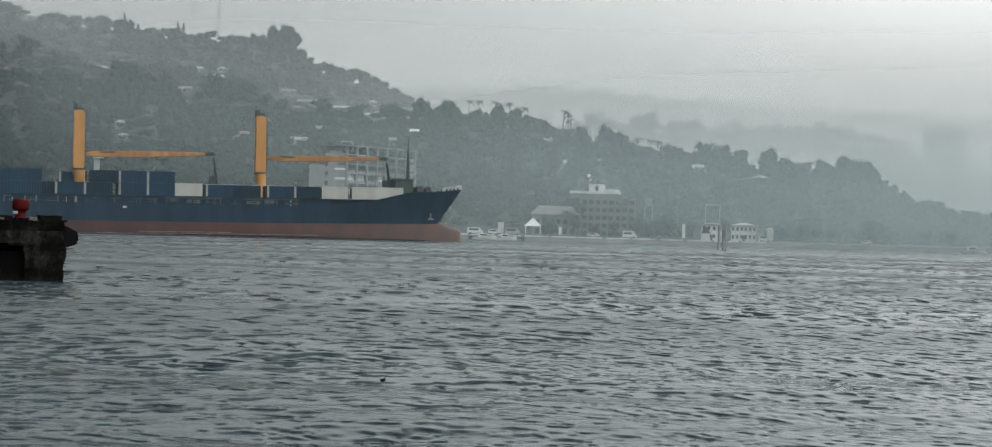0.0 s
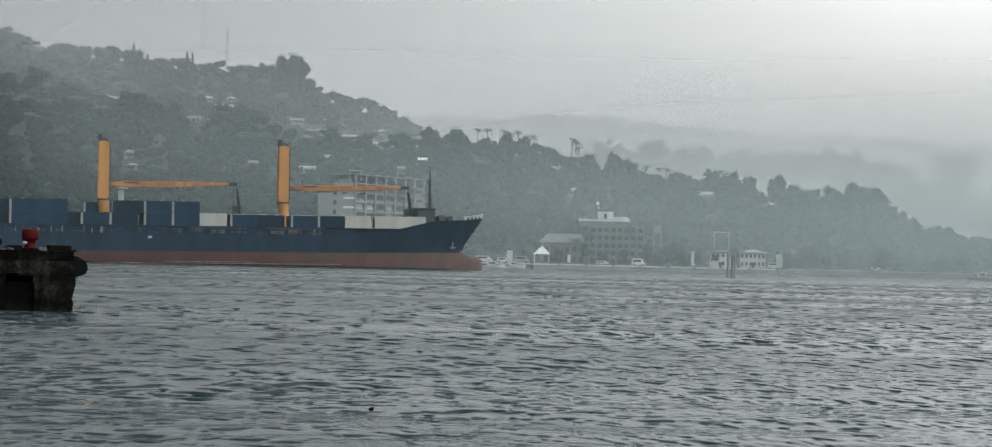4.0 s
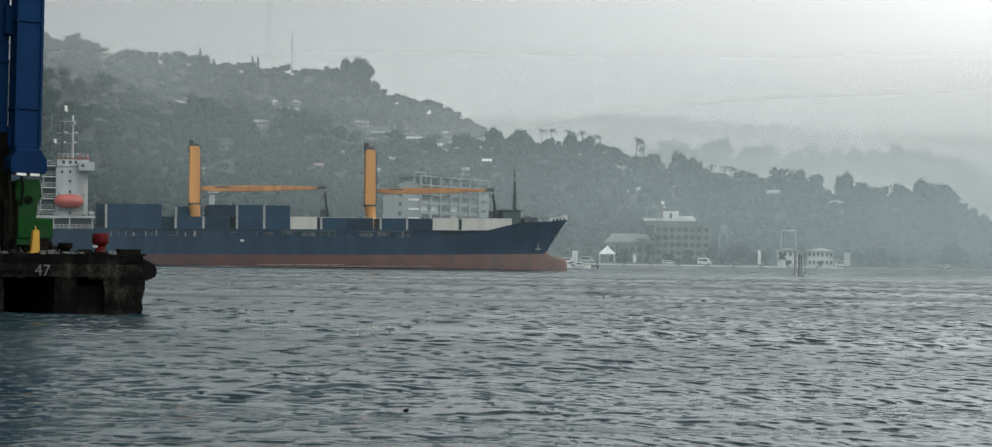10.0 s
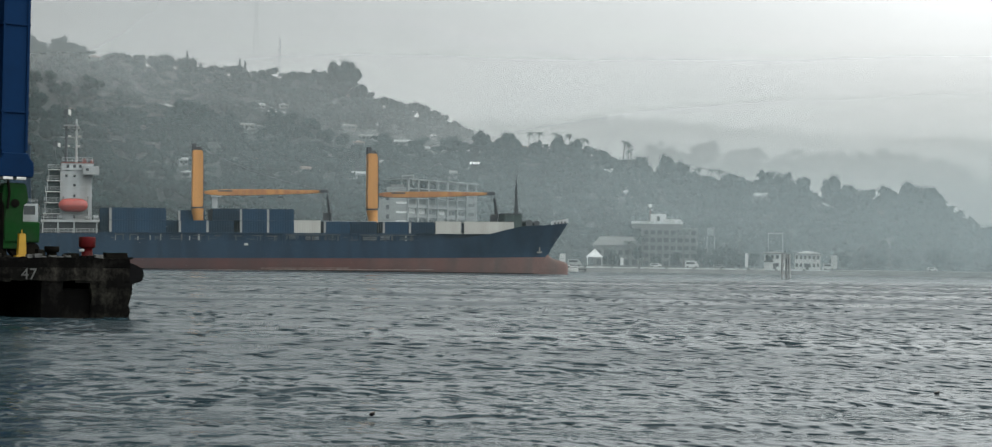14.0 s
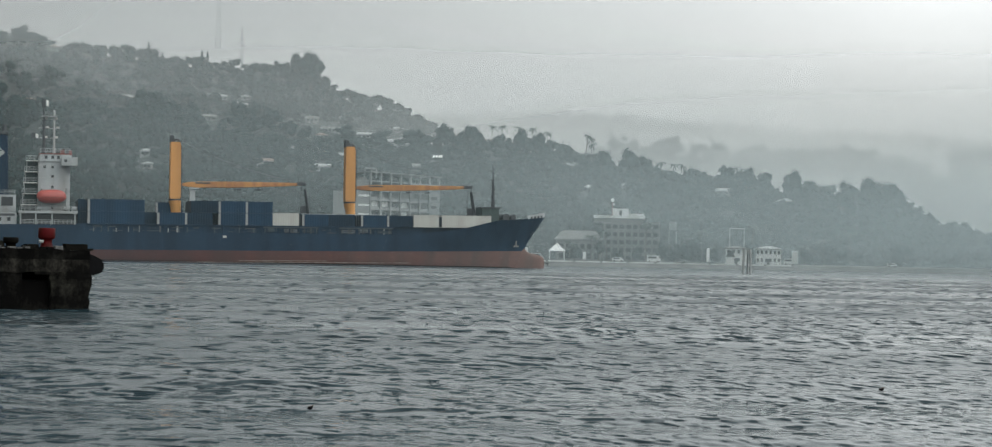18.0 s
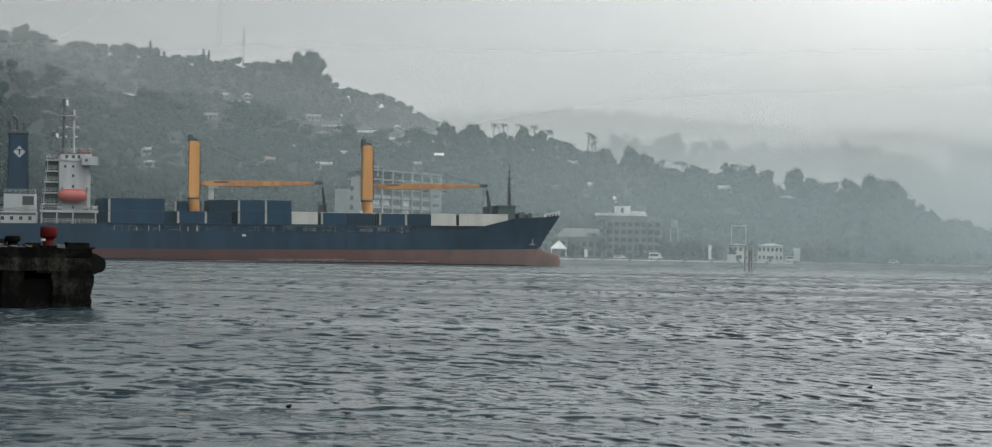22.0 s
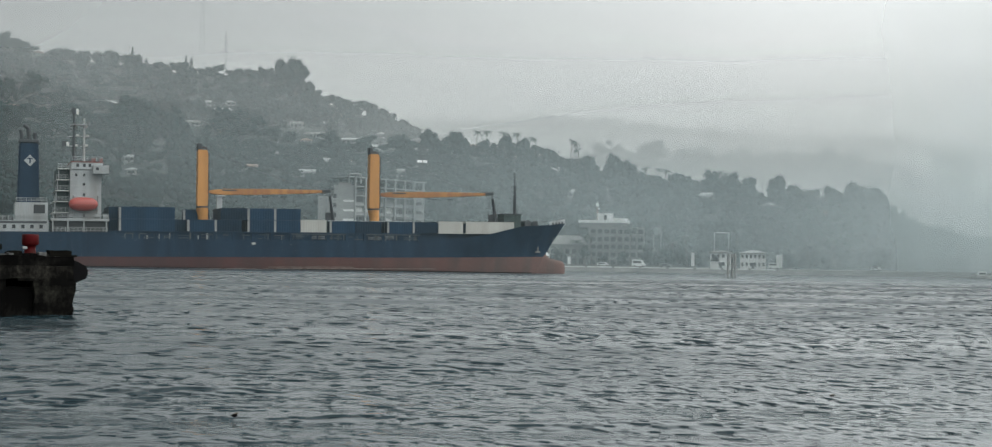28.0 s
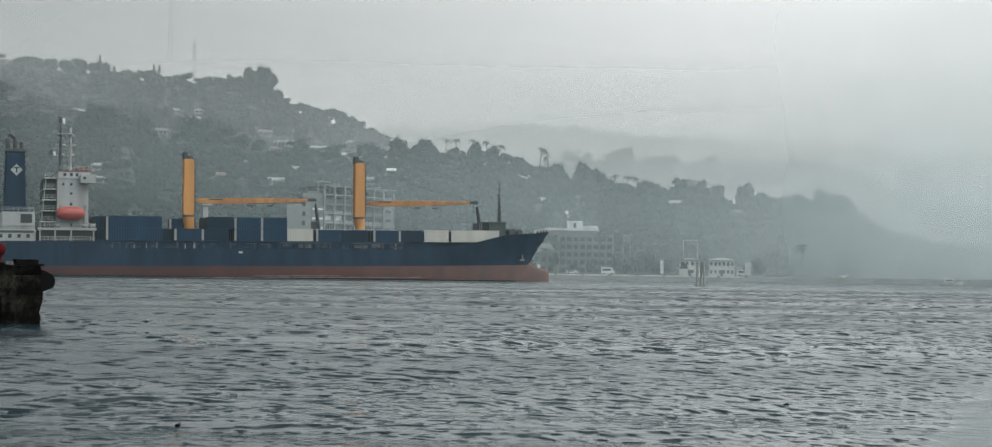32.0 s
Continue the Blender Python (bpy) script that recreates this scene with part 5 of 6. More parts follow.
DRIFT.append((scrap(0.085, 0.07, 0.05, "small dark lump of driftwood afloat"), [(0, pose(-1.2, 22.4, 0.03)), (16, pose(-2.4, 21.95, 0.03)), (32, pose(-3.68, 21.35, 0.03))]))
DRIFT.append((scrap(0.10, 0.07, 0.045, "small dark lump of driftwood afloat"), [(0, pose(8.4, 28.6, 0.03)), (16, pose(7.05, 27.4, 0.03)), (32, pose(5.75, 26.0, 0.03))]))

# ---- waterfront buildings ----
def face_to_eye(az, r, z=0.0, turn=0.0):
    """A pose at a bearing and a range; its x runs to the right, its y away from the bay, turned by so many degrees."""
    x, y, _ = polar(az, r)
    return pose(x, y, z, 0, 0, -az + turn)


def windows(parent, x0, x1, n, z0, z1, y, frame_key="white", fill=0.7, name="window"):
    for k in range(n):
        c = x0 + (x1 - x0) * (k + 0.5) / n
        w = (x1 - x0) / n * fill
        wi = part(name, box(c - w / 2, c + w / 2, y - 0.06, y + 0.1, z0, z1), M["glass"], parent)
        fr = bmesh.new()
        box(c - w / 2 - 0.12, c - w / 2, y - 0.12, y + 0.1, z0 - 0.1, z1 + 0.1, 0, fr)
        box(c + w / 2, c + w / 2 + 0.12, y - 0.12, y + 0.1, z0 - 0.1, z1 + 0.1, 0, fr)
        box(c - w / 2 - 0.12, c + w / 2 + 0.12, y - 0.2, y + 0.1, z0 - 0.2, z0 - 0.05, 0, fr)
        part("frame", fr, M[frame_key], wi)


# concrete frame block: solid stair wing and an open frame facade that runs back from its corner
OFF = face_to_eye(-4.62, 590, 2.0)
off = thing("office_block", OFF, "tall pale concrete office block with open frame floors", "building")
wing = part("stair_wing", box(-14.2, 0.0, 0.0, 12, 0.0, 24.8, 0.05), M["office"], off, "solid pale stair wing")
tall = part("wing_tower", box(-8.2, -0.2, 0.6, 11, 24.8, 29.3, 0.05), M["office"], off, "taller part of the stair wing")
part("wing_cap", box(-6.6, -1.6, 0.5, 10.5, 29.3, 30.2, 0.05), M["grey"], off, "dark roof band")
for k in range(7):
    wi = part("stair_window", box(-8.4, -7.2, -0.06, 0.1, 2.6 + 3.6 * k, 4.2 + 3.6 * k), M["glass"], wing)
    part("sill", box(-8.6, -7.0, -0.16, 0.1, 2.42 + 3.6 * k, 2.6 + 3.6 * k), M["office"], wi)
for k in range(7):
    part("louvre_band", box(-4.6, -0.4, -0.08, 0.1, 1.2 + 3.6 * k, 2.0 + 3.6 * k), M["white"], wing)
fac = part("frame_body", box(0, 40, 3.2, 13, 0, 27.6), M["grey"], off, "shaded inner wall behind the frame", pose(0, 0, 0, 0, 0, 46))
FH = 3.62
for k in range(9):
    top = part("floor_slab", box(-0.2, 40.4, -0.2, 13, FH * k - 0.3, FH * k + 0.15), M["office"], off, "", pose(0, 0, 0, 0, 0, 46))
part("roof_slab", box(-0.3, 40.6, -0.5, 13, FH * 8.85, FH * 8.85 + 0.5, 0.03), M["office"], off, "pale flat roof slab", pose(0, 0, 0, 0, 0, 46))
for k in range(8):
    x = 5.6 * k
    part("column", box(x - 0.38, x + 0.38, -0.25, 0.6, 0, FH * 8.85), M["office"], off, "", pose(0, 0, 0, 0, 0, 46))
random.seed(5)
for f in range(8):
    for k in range(7):
        x = 5.6 * k
        if k == 6:
            if f < 8:
                part("infill_panel", box(x + 0.4, x + 5.2, -0.1, 0.2, FH * f + 0.15, FH * (f + 1) - 0.3), M["office"], off, "", pose(0, 0, 0, 0, 0, 46))
                part("infill_window", box(x + 1.0, x + 4.4, -0.16, 0.0, FH * f + 1.3, FH * f + 2.5), M["glass"], off, "", pose(0, 0, 0, 0, 0, 46))
            continue
        if f < 7:
            part("infill_panel", box(x + 0.4, x + 5.2, 0.3, 0.6, FH * f + 0.15, FH * f + 1.1), M["office"], off, "", pose(0, 0, 0, 0, 0, 46))
        if f < 6 and random.random() < 0.75:
            for q in (0.7, 3.1):
                part("infill_window", box(x + q, x + q + 1.7, 0.5, 0.7, FH * f + 1.1, FH * f + 2.7), M["glass"], off, "", pose(0, 0, 0, 0, 0, 46))
        elif f < 6:
            part("infill_panel", box(x + 0.4, x + 5.2, 1.2, 1.4, FH * f + 1.1, FH * f + 3.2), M["wall"], off, "", pose(0, 0, 0, 0, 0, 46))
part("roof_frame", wire([(1.0, 2, 32.6), (1.0, 2, 36.2), (5.4, 2, 36.2), (5.4, 2, 32.6)], 0.35, n=4), M["office"], off, "white roof frame", pose(-3.5, 0, -2.6))

# grey waterfront block with a white roof house, and the low hall beside it
G = face_to_eye(5.1, 600, 1.8)
g = thing("grey_block", G, "grey five storey waterfront block with white roof house", "building")
part("block_body", box(-11.0, 10.8, 0, 16, 0, 15.4, 0.05), M["grey"], g)
for k in range(5):
    part("floor_band", box(-11.1, 10.9, -0.3, 0.2, 2.75 + 3.0 * k, 3.2 + 3.0 * k), M["grey"], g)
    windows(g, -10.4, 10.4, 8, 0.9 + 3.0 * k, 2.5 + 3.0 * k, 0.0, "grey", 0.72)
part("parapet", box(-14.6, 4.6, 0.5, 14, 15.4, 17.0, 0.05), M["grey"], g)
part("roof_edge", box(-15.0, 5.0, 0.2, 14.4, 17.0, 18.0, 0.05), M["white"], g, "white roof edge")
rh = part("roof_house", box(-7.6, -1.4, 1.5, 9, 18.0, 20.8, 0.05), M["white"], g, "white roof house")
part("roof_house_wing", box(-1.4, 4.4, 1.2, 8, 18.0, 18.9, 0.05), M["white"], g)
part("roof_house_door", box(-5.0, -4.0, 1.42, 1.5, 18.1, 20.0), M["glass"], rh)
part("entrance_canopy", box(6.0, 10.5, -4.0, 0, 0.4, 3.0, 0.05), M["white"], g, "white entrance canopy")

H = face_to_eye(3.1, 596, 1.8)
h = thing("waterfront_hall", H, "low grey hall with a hipped sheet roof", "building")
part("hall_body", box(-8.4, 9.2, 0, 14, 0, 8.4, 0.05), M["grey"], h)
rf = bmesh.new()
rf, rws = loft([[(-9.2, -0.8, 8.4), (10, -0.8, 8.4), (10, 14.8, 8.4), (-9.2, 14.8, 8.4)], [(-6.0, 4.5, 11.9), (7, 4.5, 11.9), (7, 9.5, 11.9), (-6.0, 9.5, 11.9)]], bm=rf)
rf.faces.new(rws[-1])
rf.faces.new(rws[0][::-1])
part("hall_roof", rf, M["grey"], h, "grey hipped roof")
windows(h, -7.6, 8.6, 6, 1.0, 3.0, 0.0, "grey", 0.6)
windows(h, -7.6, 8.6, 6, 4.8, 6.6, 0.0, "grey", 0.6)


def tent(az, r, w, hgt, label):
    t = thing("pavilion", face_to_eye(az, r, 2.2), label, "pavilion")
    for x in (-w / 2, w / 2):
        for y in (0, w):
            part("pavilion_post", tube((x, y, 0), (x, y, hgt * 0.55), 0.14, n=8), M["white"], t)
    rf = bmesh.new()
    rf, rws = loft([[(-w * 0.6, -w * 0.1, hgt * 0.52), (w * 0.6, -w * 0.1, hgt * 0.52), (w * 0.6, w * 1.1, hgt * 0.52), (-w * 0.6, w * 1.1, hgt * 0.52)],
                    [(-w * 0.3, w * 0.2, hgt * 0.78), (w * 0.3, w * 0.2, hgt * 0.78), (w * 0.3, w * 0.8, hgt * 0.78), (-w * 0.3, w * 0.8, hgt * 0.78)],
                    [(-0.2, w * 0.45, hgt), (0.2, w * 0.45, hgt), (0.2, w * 0.55, hgt), (-0.2, w * 0.55, hgt)]], bm=rf)
    rf.faces.new(rws[0][::-1])
    rf.faces.new(rws[-1])
    part("pavilion_roof", rf, M["white"], t, "white peaked roof")
    part("plinth", box(-w * 0.55, w * 0.55, -0.4, w * 1.05, -0.5, 0.2), M["office"], t)
    return t


tent(2.34, 572, 5.4, 6.2, "white open pavilion with a peaked roof")


def house(m, w, d, storeys, wall, roof, label, group="", hip=True, n_win=4, pitch=0.32):
    """A small house with hipped or gabled roof, windows with sills and a door."""
    ob = thing("house", m, label, "house", group)
    hw, hh = w / 2, 2.9 * storeys
    part("house_wall", box(-hw, hw, 0, d, -3.0, hh, 0.03), M[wall], ob)
    rise = min(d, w) * pitch
    e = 0.7
    rf = bmesh.new()
    if hip:
        i = min(d, w) * 0.42
        a = [(-hw - e, -e, hh), (hw + e, -e, hh), (hw + e, d + e, hh), (-hw - e, d + e, hh)]
        b = [(-hw + i, d / 2 - 0.1, hh + rise), (hw - i, d / 2 - 0.1, hh + rise), (hw - i, d / 2 + 0.1, hh + rise), (-hw + i, d / 2 + 0.1, hh + rise)]
    else:
        a = [(-hw - e, -e, hh), (hw + e, -e, hh), (hw + e, d + e, hh), (-hw - e, d + e, hh)]
        b = [(-hw - e, d / 2 - 0.1, hh + rise), (hw + e, d / 2 - 0.1, hh + rise), (hw + e, d / 2 + 0.1, hh + rise), (-hw - e, d / 2 + 0.1, hh + rise)]
    rf, rws = loft([a, b], bm=rf)
    rf.faces.new(rws[0][::-1])
    rf.faces.new(rws[-1])
    part("house_roof", rf, M[roof], ob)
    part("eaves_board", box(-hw - e, hw + e, -e - 0.08, -e, hh - 0.3, hh + 0.05), M[roof], ob)
    for s in range(storeys):
        for k in range(n_win):
            c = -hw + w * (k + 0.5) / n_win
            ww = w / n_win * 0.5
            wi = part("window", box(c - ww / 2, c + ww / 2, -0.05, 0.1, 2.9 * s + 0.9, 2.9 * s + 2.2), M["glass"], ob)
            part("window_sill", box(c - ww / 2 - 0.1, c + ww / 2 + 0.1, -0.2, 0.1, 2.9 * s + 0.75, 2.9 * s + 0.9), M[wall], wi)
    part("door", box(-0.5, 0.5, -0.06, 0.1, 0, 2.1), M["dark"], ob)
    return ob


house(face_to_eye(8.93, 574, 2.0), 7.6, 8, 2, "white", "grey", "white two storey waterfront house with grey roof", hip=True, n_win=4, pitch=0.1)
house(face_to_eye(10.1, 575, 2.0), 9.2, 8, 2, "white", "roof", "white two storey house with rows of dark windows", n_win=6, pitch=0.12)
gb = thing("boat_shed", face_to_eye(8.72, 566, 2.3), "small white shed with a dark steep roof", "shed")
part("shed_wall", box(-1.4, 1.4, 0, 3, 0, 2.2, 0.03), M["white"], gb)
rf = bmesh.new()
rf, rws = loft([[(-1.8, -0.4, 2.2), (1.8, -0.4, 2.2), (1.8, 3.4, 2.2), (-1.8, 3.4, 2.2)], [(-0.1, 1.4, 4.6), (0.1, 1.4, 4.6), (0.1, 1.6, 4.6), (-0.1, 1.6, 4.6)]], bm=rf)
rf.faces.new(rws[0][::-1])
rf.faces.new(rws[-1])
part("shed_roof", rf, M["grease"], gb)
fr = thing("goal_frame", face_to_eye(8.95, 590, 6.0), "thin pale steel frame standing behind the house", "frame")
for x in (-2.7, 2.7):
    part("upright", tube((x, 0, -4), (x, 0, 9.6), 0.18, n=6), M["roof"], fr)
part("crossbar", tube((-2.7, 0, 9.4), (2.7, 0, 9.4), 0.18, n=6), M["roof"], fr)

# marker pile in the water before the houses; haze is put into its pale grey
mk = thing("marker_pile", face_to_eye(9.34, 340, 0), "timber mooring dolphin standing in the water, paled like haze", "pile")
for x, y, lean in ((-1.15, 0, 0.1), (0.95, 0.2, -0.08), (0.1, 1.1, 0.0)):
    part("pile", tube((x * 0.75 - lean, y, -3), (x * 0.75 + lean, y, 5.3), 0.27, 0.24, 10), M["roof"], mk)
part("pile_cap", box(-0.95, 0.8, -0.2, 1.2, 4.3, 4.55, 0.05), M["roof"], mk)


def parked_vehicle(az, r, L, hgt, key, label):
    v = thing("van", face_to_eye(az, r, 1.9), label, "van", "vehicles on the waterfront")
    b = bmesh.new()
    secs = [[(x, 0, z0), (x, 1.8, z0), (x, 1.75, z1), (x, 0.05, z1)] for x, z0, z1 in ((-L / 2, 0.5, hgt * 0.62), (-L / 2 + 0.2, 0.35, hgt * 0.95), (L * 0.25, 0.35, hgt), (L * 0.38, 0.35, hgt * 0.66), (L / 2, 0.45, hgt * 0.5))]
    b, rws = loft(secs, bm=b)
    b.faces.new(rws[0])
    b.faces.new(rws[-1][::-1])
    bmesh.ops.recalc_face_normals(b, faces=b.faces)
    part("van_body", b, M[key], v)
    for x in (-L * 0.3, L * 0.3):
        part("wheel", tube((x, -0.02, 0.34), (x, 0.2, 0.34), 0.34, n=14), M["rubber"], v)
    part("side_window", box(-L * 0.4, L * 0.2, -0.03, 0.05, hgt * 0.58, hgt * 0.86), M["glass"], v)
    return v


for az, r, L, hh, key, lab in ((5.92, 563, 5.0, 2.5, "white", "white minibus parked by the sea wall"), (10.86, 566, 4.2, 2.4, "white", "white van parked by the sea wall"),
                               (0.9, 564, 4.4, 1.9, "white", "white van parked by the sea wall"), (1.6, 564, 5.2, 2.6, "roof", "pale grey truck parked by the sea wall"),
                               (0.2, 564, 6.0, 2.4, "white", "white van parked by the sea wall"), (14.49, 566, 3.4, 1.6, "white", "white van parked under the trees"),
                               (4.6, 563, 4.3, 1.6, "white", "white car parked by the sea wall"),
                               (6.9, 563, 4.3, 1.5, "office", "pale grey car parked by the sea wall")):
    parked_vehicle(az, r, L, hh, key, lab)
for az, hh, key in ((7.91, 5.6, "white"), (11.05, 5.2, "wall"), (3.35, 3.4, "white"), (1.15, 4.6, "wall")):
    kb = thing("sign_board", face_to_eye(az, 564, 1.9), "plain white upright board on the waterfront", "board", "boards on the waterfront")
    part("board", box(-0.55 if key == "white" else -1.1, 0.55 if key == "white" else 1.1, 0, 0.15, 0.6, hh, 0.02), M[key], kb)
    for x in (-0.4, 0.4):
        part("board_leg", tube((x, 0.1, 0), (x, 0.1, 0.7), 0.07, n=6), M["steel"], kb)


tm = thing("telecom_mast", face_to_eye(4.37, 612, 2), "thin mast with a white drum antenna on top", "mast")
part("mast_pole", tube((0, 0, 0), (0, 0, 24.6), 0.3, 0.2, 8), M["reddeck"], tm)
part("drum", tube((0, -0.5, 24.2), (0, 0.6, 24.2), 0.75, n=16), M["white"], tm, "white drum antenna")
part("drum", tube((0.6, -0.3, 22.6), (0.6, 0.4, 22.6), 0.4, n=14), M["white"], tm, "white drum antenna")
bx = thing("water_tank", face_to_eye(6.6, 640, 2), "pale square water tank on a stand", "water tank")
part("tank", box(-1.5, 1.5, 0, 3.4, 13.4, 16.6, 0.1), M["office"], bx)
for x in (-1.5, 1.5):
    for y in (0.3, 3.3):
        part("tank_leg", tube((x, y, 0), (x, y, 13), 0.2, n=6), M["roof"], bx)

# sea wall: coping slabs with a white railing
sw = thing("sea_wall", pose(0, 0, 0), "grey sea wall with a pale coping along the bay", "sea wall", kind="structure")
step = 1.0
for k in range(44):
    a0, a1 = -30 + step * k, -30 + step * (k + 1)
    bm = bmesh.new()
    rows = [[bm.verts.new(polar(a, r, z)) for r, z in ((SHORE - 4, -1), (SHORE - 2.4, 0.9), (SHORE - 1.9, 1.5), (SHORE + 1.5, 1.5), (SHORE + 1.5, -1))] for a in (a0 + 0.01, a1 - 0.01)]
    for i in range(4):
        bm.faces.new((rows[0][i], rows[1][i], rows[1][i + 1], rows[0][i + 1])[::-1])
    for r_ in rows:
        bm.faces.new(r_)
    part("wall_section", bm, M["grey"], sw)
    if -8 < a0 < 10.5:
        cp = bmesh.new()
        rows = [[cp.verts.new(polar(a, r, z)) for r, z in ((SHORE - 1.8, 1.48), (SHORE - 1.8, 1.92), (SHORE - 1.3, 1.92), (SHORE - 1.3, 1.48))] for a in (a0 + 0.03, a1 - 0.06)]
        for i in range(3):
            cp.faces.new((rows[0][i], rows[1][i], rows[1][i + 1], rows[0][i + 1])[::-1])
        part("parapet", cp, M["white"], sw, "white painted parapet")
        px = polar(a1 - 0.03, SHORE - 1.6, 0)
        part("parapet_post", box(px[0] - 0.35, px[0] + 0.35, px[1] - 0.3, px[1] + 0.3, 1.4, 2.1), M["grey"], sw)
jt = thing("jetty", face_to_eye(0.9, 548, 0), "low grey jetty with white moored boats", "jetty")
part("jetty_deck", box(-9, 11, 0, 3, 0.7, 1.1, 0.03), M["concrete"], jt)
for k in range(6):
    part("jetty_pile", tube((-8.5 + 3.8 * k, 0.4, -2), (-8.5 + 3.8 * k, 0.4, 0.7), 0.25, n=8), M["wet"], jt)


def boat(az, r, L, label):
    b = thing("motor_boat", face_to_eye(az, r, 0), label, "boat", "moored boats")
    secs = []
    for i in range(9):
        s = i / 8
        w = L * 0.15 * (1 - max(0, (s - 0.4) / 0.6) ** 2.2)
        secs.append([(-L / 2 + L * s, -w, 0.9 + 0.5 * s * s), (-L / 2 + L * s, -w * 0.6, -0.3), (-L / 2 + L * s, w * 0.6, -0.3), (-L / 2 + L * s, w, 0.9 + 0.5 * s * s)])
    bm, rws = loft(secs)
    bm.faces.new(rws[0])
    bmesh.ops.recalc_face_normals(bm, faces=bm.faces)
    part("boat_hull", bm, M["white"], b)
    cb = part("cabin", box(-L * 0.25, L * 0.12, -L * 0.09, L * 0.09, 0.8, 2.3, 0.08), M["white"], b)
    part("cabin_window", box(-L * 0.2, L * 0.08, -L * 0.092 - 0.02, -L * 0.09, 1.45, 1.95), M["glass"], cb)
    return b


boat(0.55, 545, 8.5, "white motor boat moored at the jetty")
boat(1.35, 546, 7.5, "white motor boat moored at the jetty")
boat(18.2, 540, 8.0, "white motor boat moored off the wooded shore")

# ---- hillside houses, masts, towers ----
def slope_z(az, r):
    return max(hill_z(az, r, RIDGE_R, SHORE + 45, 900, 300, 8), hill_z(az, r, RIDGE_L, 780, 1250, 400, 14) if r >= 780 else 0)


def hillside(az, el):
    """Where a line of sight at a bearing and an elevation meets the slope."""
    r = SHORE + 60
    while r < 1270 and EYE + r * math.tan(radians(el)) > slope_z(az, r) + 3.0:
        r += 4
    return r


HOUSES_A = [(-16.4, 5.25, 15, 1), (-17.0, 5.28, 11, 1), (-13.57, 5.56, 12, 1), (-16.05, 7.2, 9, 2), (-10.34, 5.71, 18, 1), (-9.24, 5.72, 8, 2), (-9.47, 5.44, 13, 1),
            (-10.6, 4.96, 11, 1), (-6.85, 5.03, 10, 1), (-5.65, 5.05, 13, 1), (-6.17, 4.66, 15, 1), (-4.84, 4.48, 14, 1), (-6.47, 4.42, 9, 1), (-13.8, 5.06, 8, 1)]
HOUSES_B = [(-12.84, 3.63, 6, 1), (-11.2, 3.59, 7, 1), (-12.76, 3.17, 5, 1), (-5.71, 3.69, 12, 1), (-6.45, 3.25, 9, 1), (-4.09, 4.24, 8, 1), (-1.33, 4.55, 13, 1), (-0.36, 4.3, 10, 2),
            (-3.78, 4.72, 9, 1), (-3.88, 4.1, 8, 1), (-5.2, 4.05, 8, 1), (-7.6, 3.9, 9, 1), (-8.4, 3.4, 8, 1), (-3.0, 3.35, 8, 1), (-2.2, 3.7, 9, 1)]
HOUSES_C = [(2.6, 3.98, 11, 2), (2.65, 3.5, 8, 1), (3.49, 2.69, 8, 1), (6.61, 3.1, 10, 1), (8.34, 2.62, 11, 2), (8.91, 2.95, 8, 1), (10.64, 2.3, 8, 1), (12.6, 2.0, 8, 1), (5.0, 2.8, 7, 1)]
random.seed(3)
CLEAR = []
for rows in (HOUSES_A, HOUSES_B, HOUSES_C):
    for az, el, w, st in rows:
        r = hillside(az, el)
        wall = random.choice(("grey", "office", "grey", "grey"))
        roof = random.choice(("roof", "roof", "roof", "grey", "rust"))
        tone = {"wall": "pale", "roof": "grey", "grey": "dark grey", "rust": "rusty"}[roof]
        house(face_to_eye(az, r, EYE + r * math.tan(radians(el)) - 2.6 * st, random.uniform(-25, 25)), w * 0.85, min(w, 8) * 0.9, st, wall, roof,
              f"{'two storey ' if st > 1 else ''}hillside house with {tone} sheet roof among trees", "hillside houses", random.random() < 0.7, max(2, int(w / 3)), 0.22)
        CLEAR.append((az, r, w, 21 if rows is HOUSES_A else 13))


def lattice_mast(az, r, z0, hgt, w0, w1, panels, label, key="steel"):
    t = thing("radio_mast", face_to_eye(az, r, z0), label, "radio mast", "radio masts")
    legs = [(-1, -1), (1, -1), (1, 1), (-1, 1)]
    for a, b in legs:
        part("mast_leg", tube((a * w0, b * w0, 0), (a * w1, b * w1, hgt), 0.13, 0.09, 6), M[key], t)
    for k in range(panels):
        br = bmesh.new()
        for s in range(4):
            f0, f1 = k / panels, (k + 1) / panels
            u0, u1 = w0 + (w1 - w0) * f0, w0 + (w1 - w0) * f1
            (a, b), (c, d) = legs[s], legs[(s + 1) % 4]
            tube((a * u0, b * u0, hgt * f0), (c * u1, d * u1, hgt * f1), 0.06, n=4, bm=br, caps=False)
            tube((a * u1, b * u1, hgt * f1), (c * u1, d * u1, hgt * f1), 0.06, n=4, bm=br, caps=False)
        part("brace_panel", br, M[key], t)
    part("antenna", tube((0, 0, hgt), (0, 0, hgt + 5), 0.15, n=6), M["steel"], t)
    return t


# the tall mast's light grey carries part of its fade into haze
lattice_mast(-10.33, 1262, 1262 * math.tan(radians(6.5)), 72, 2.6, 0.9, 14, "tall lattice radio mast in cloud, its grey paled like haze", "roof")
lattice_mast(-9.46, 1235, 1235 * math.tan(radians(6.55)), 37, 0.8, 0.7, 10, "slim dark lattice radio mast on the ridge")
rt = hillside(-2.17, 3.73) - 62
wt = thing("lookout_tower", face_to_eye(-2.17, rt, EYE + rt * math.tan(radians(3.68))), "dark pylon with a bright white gallery below", "tower")
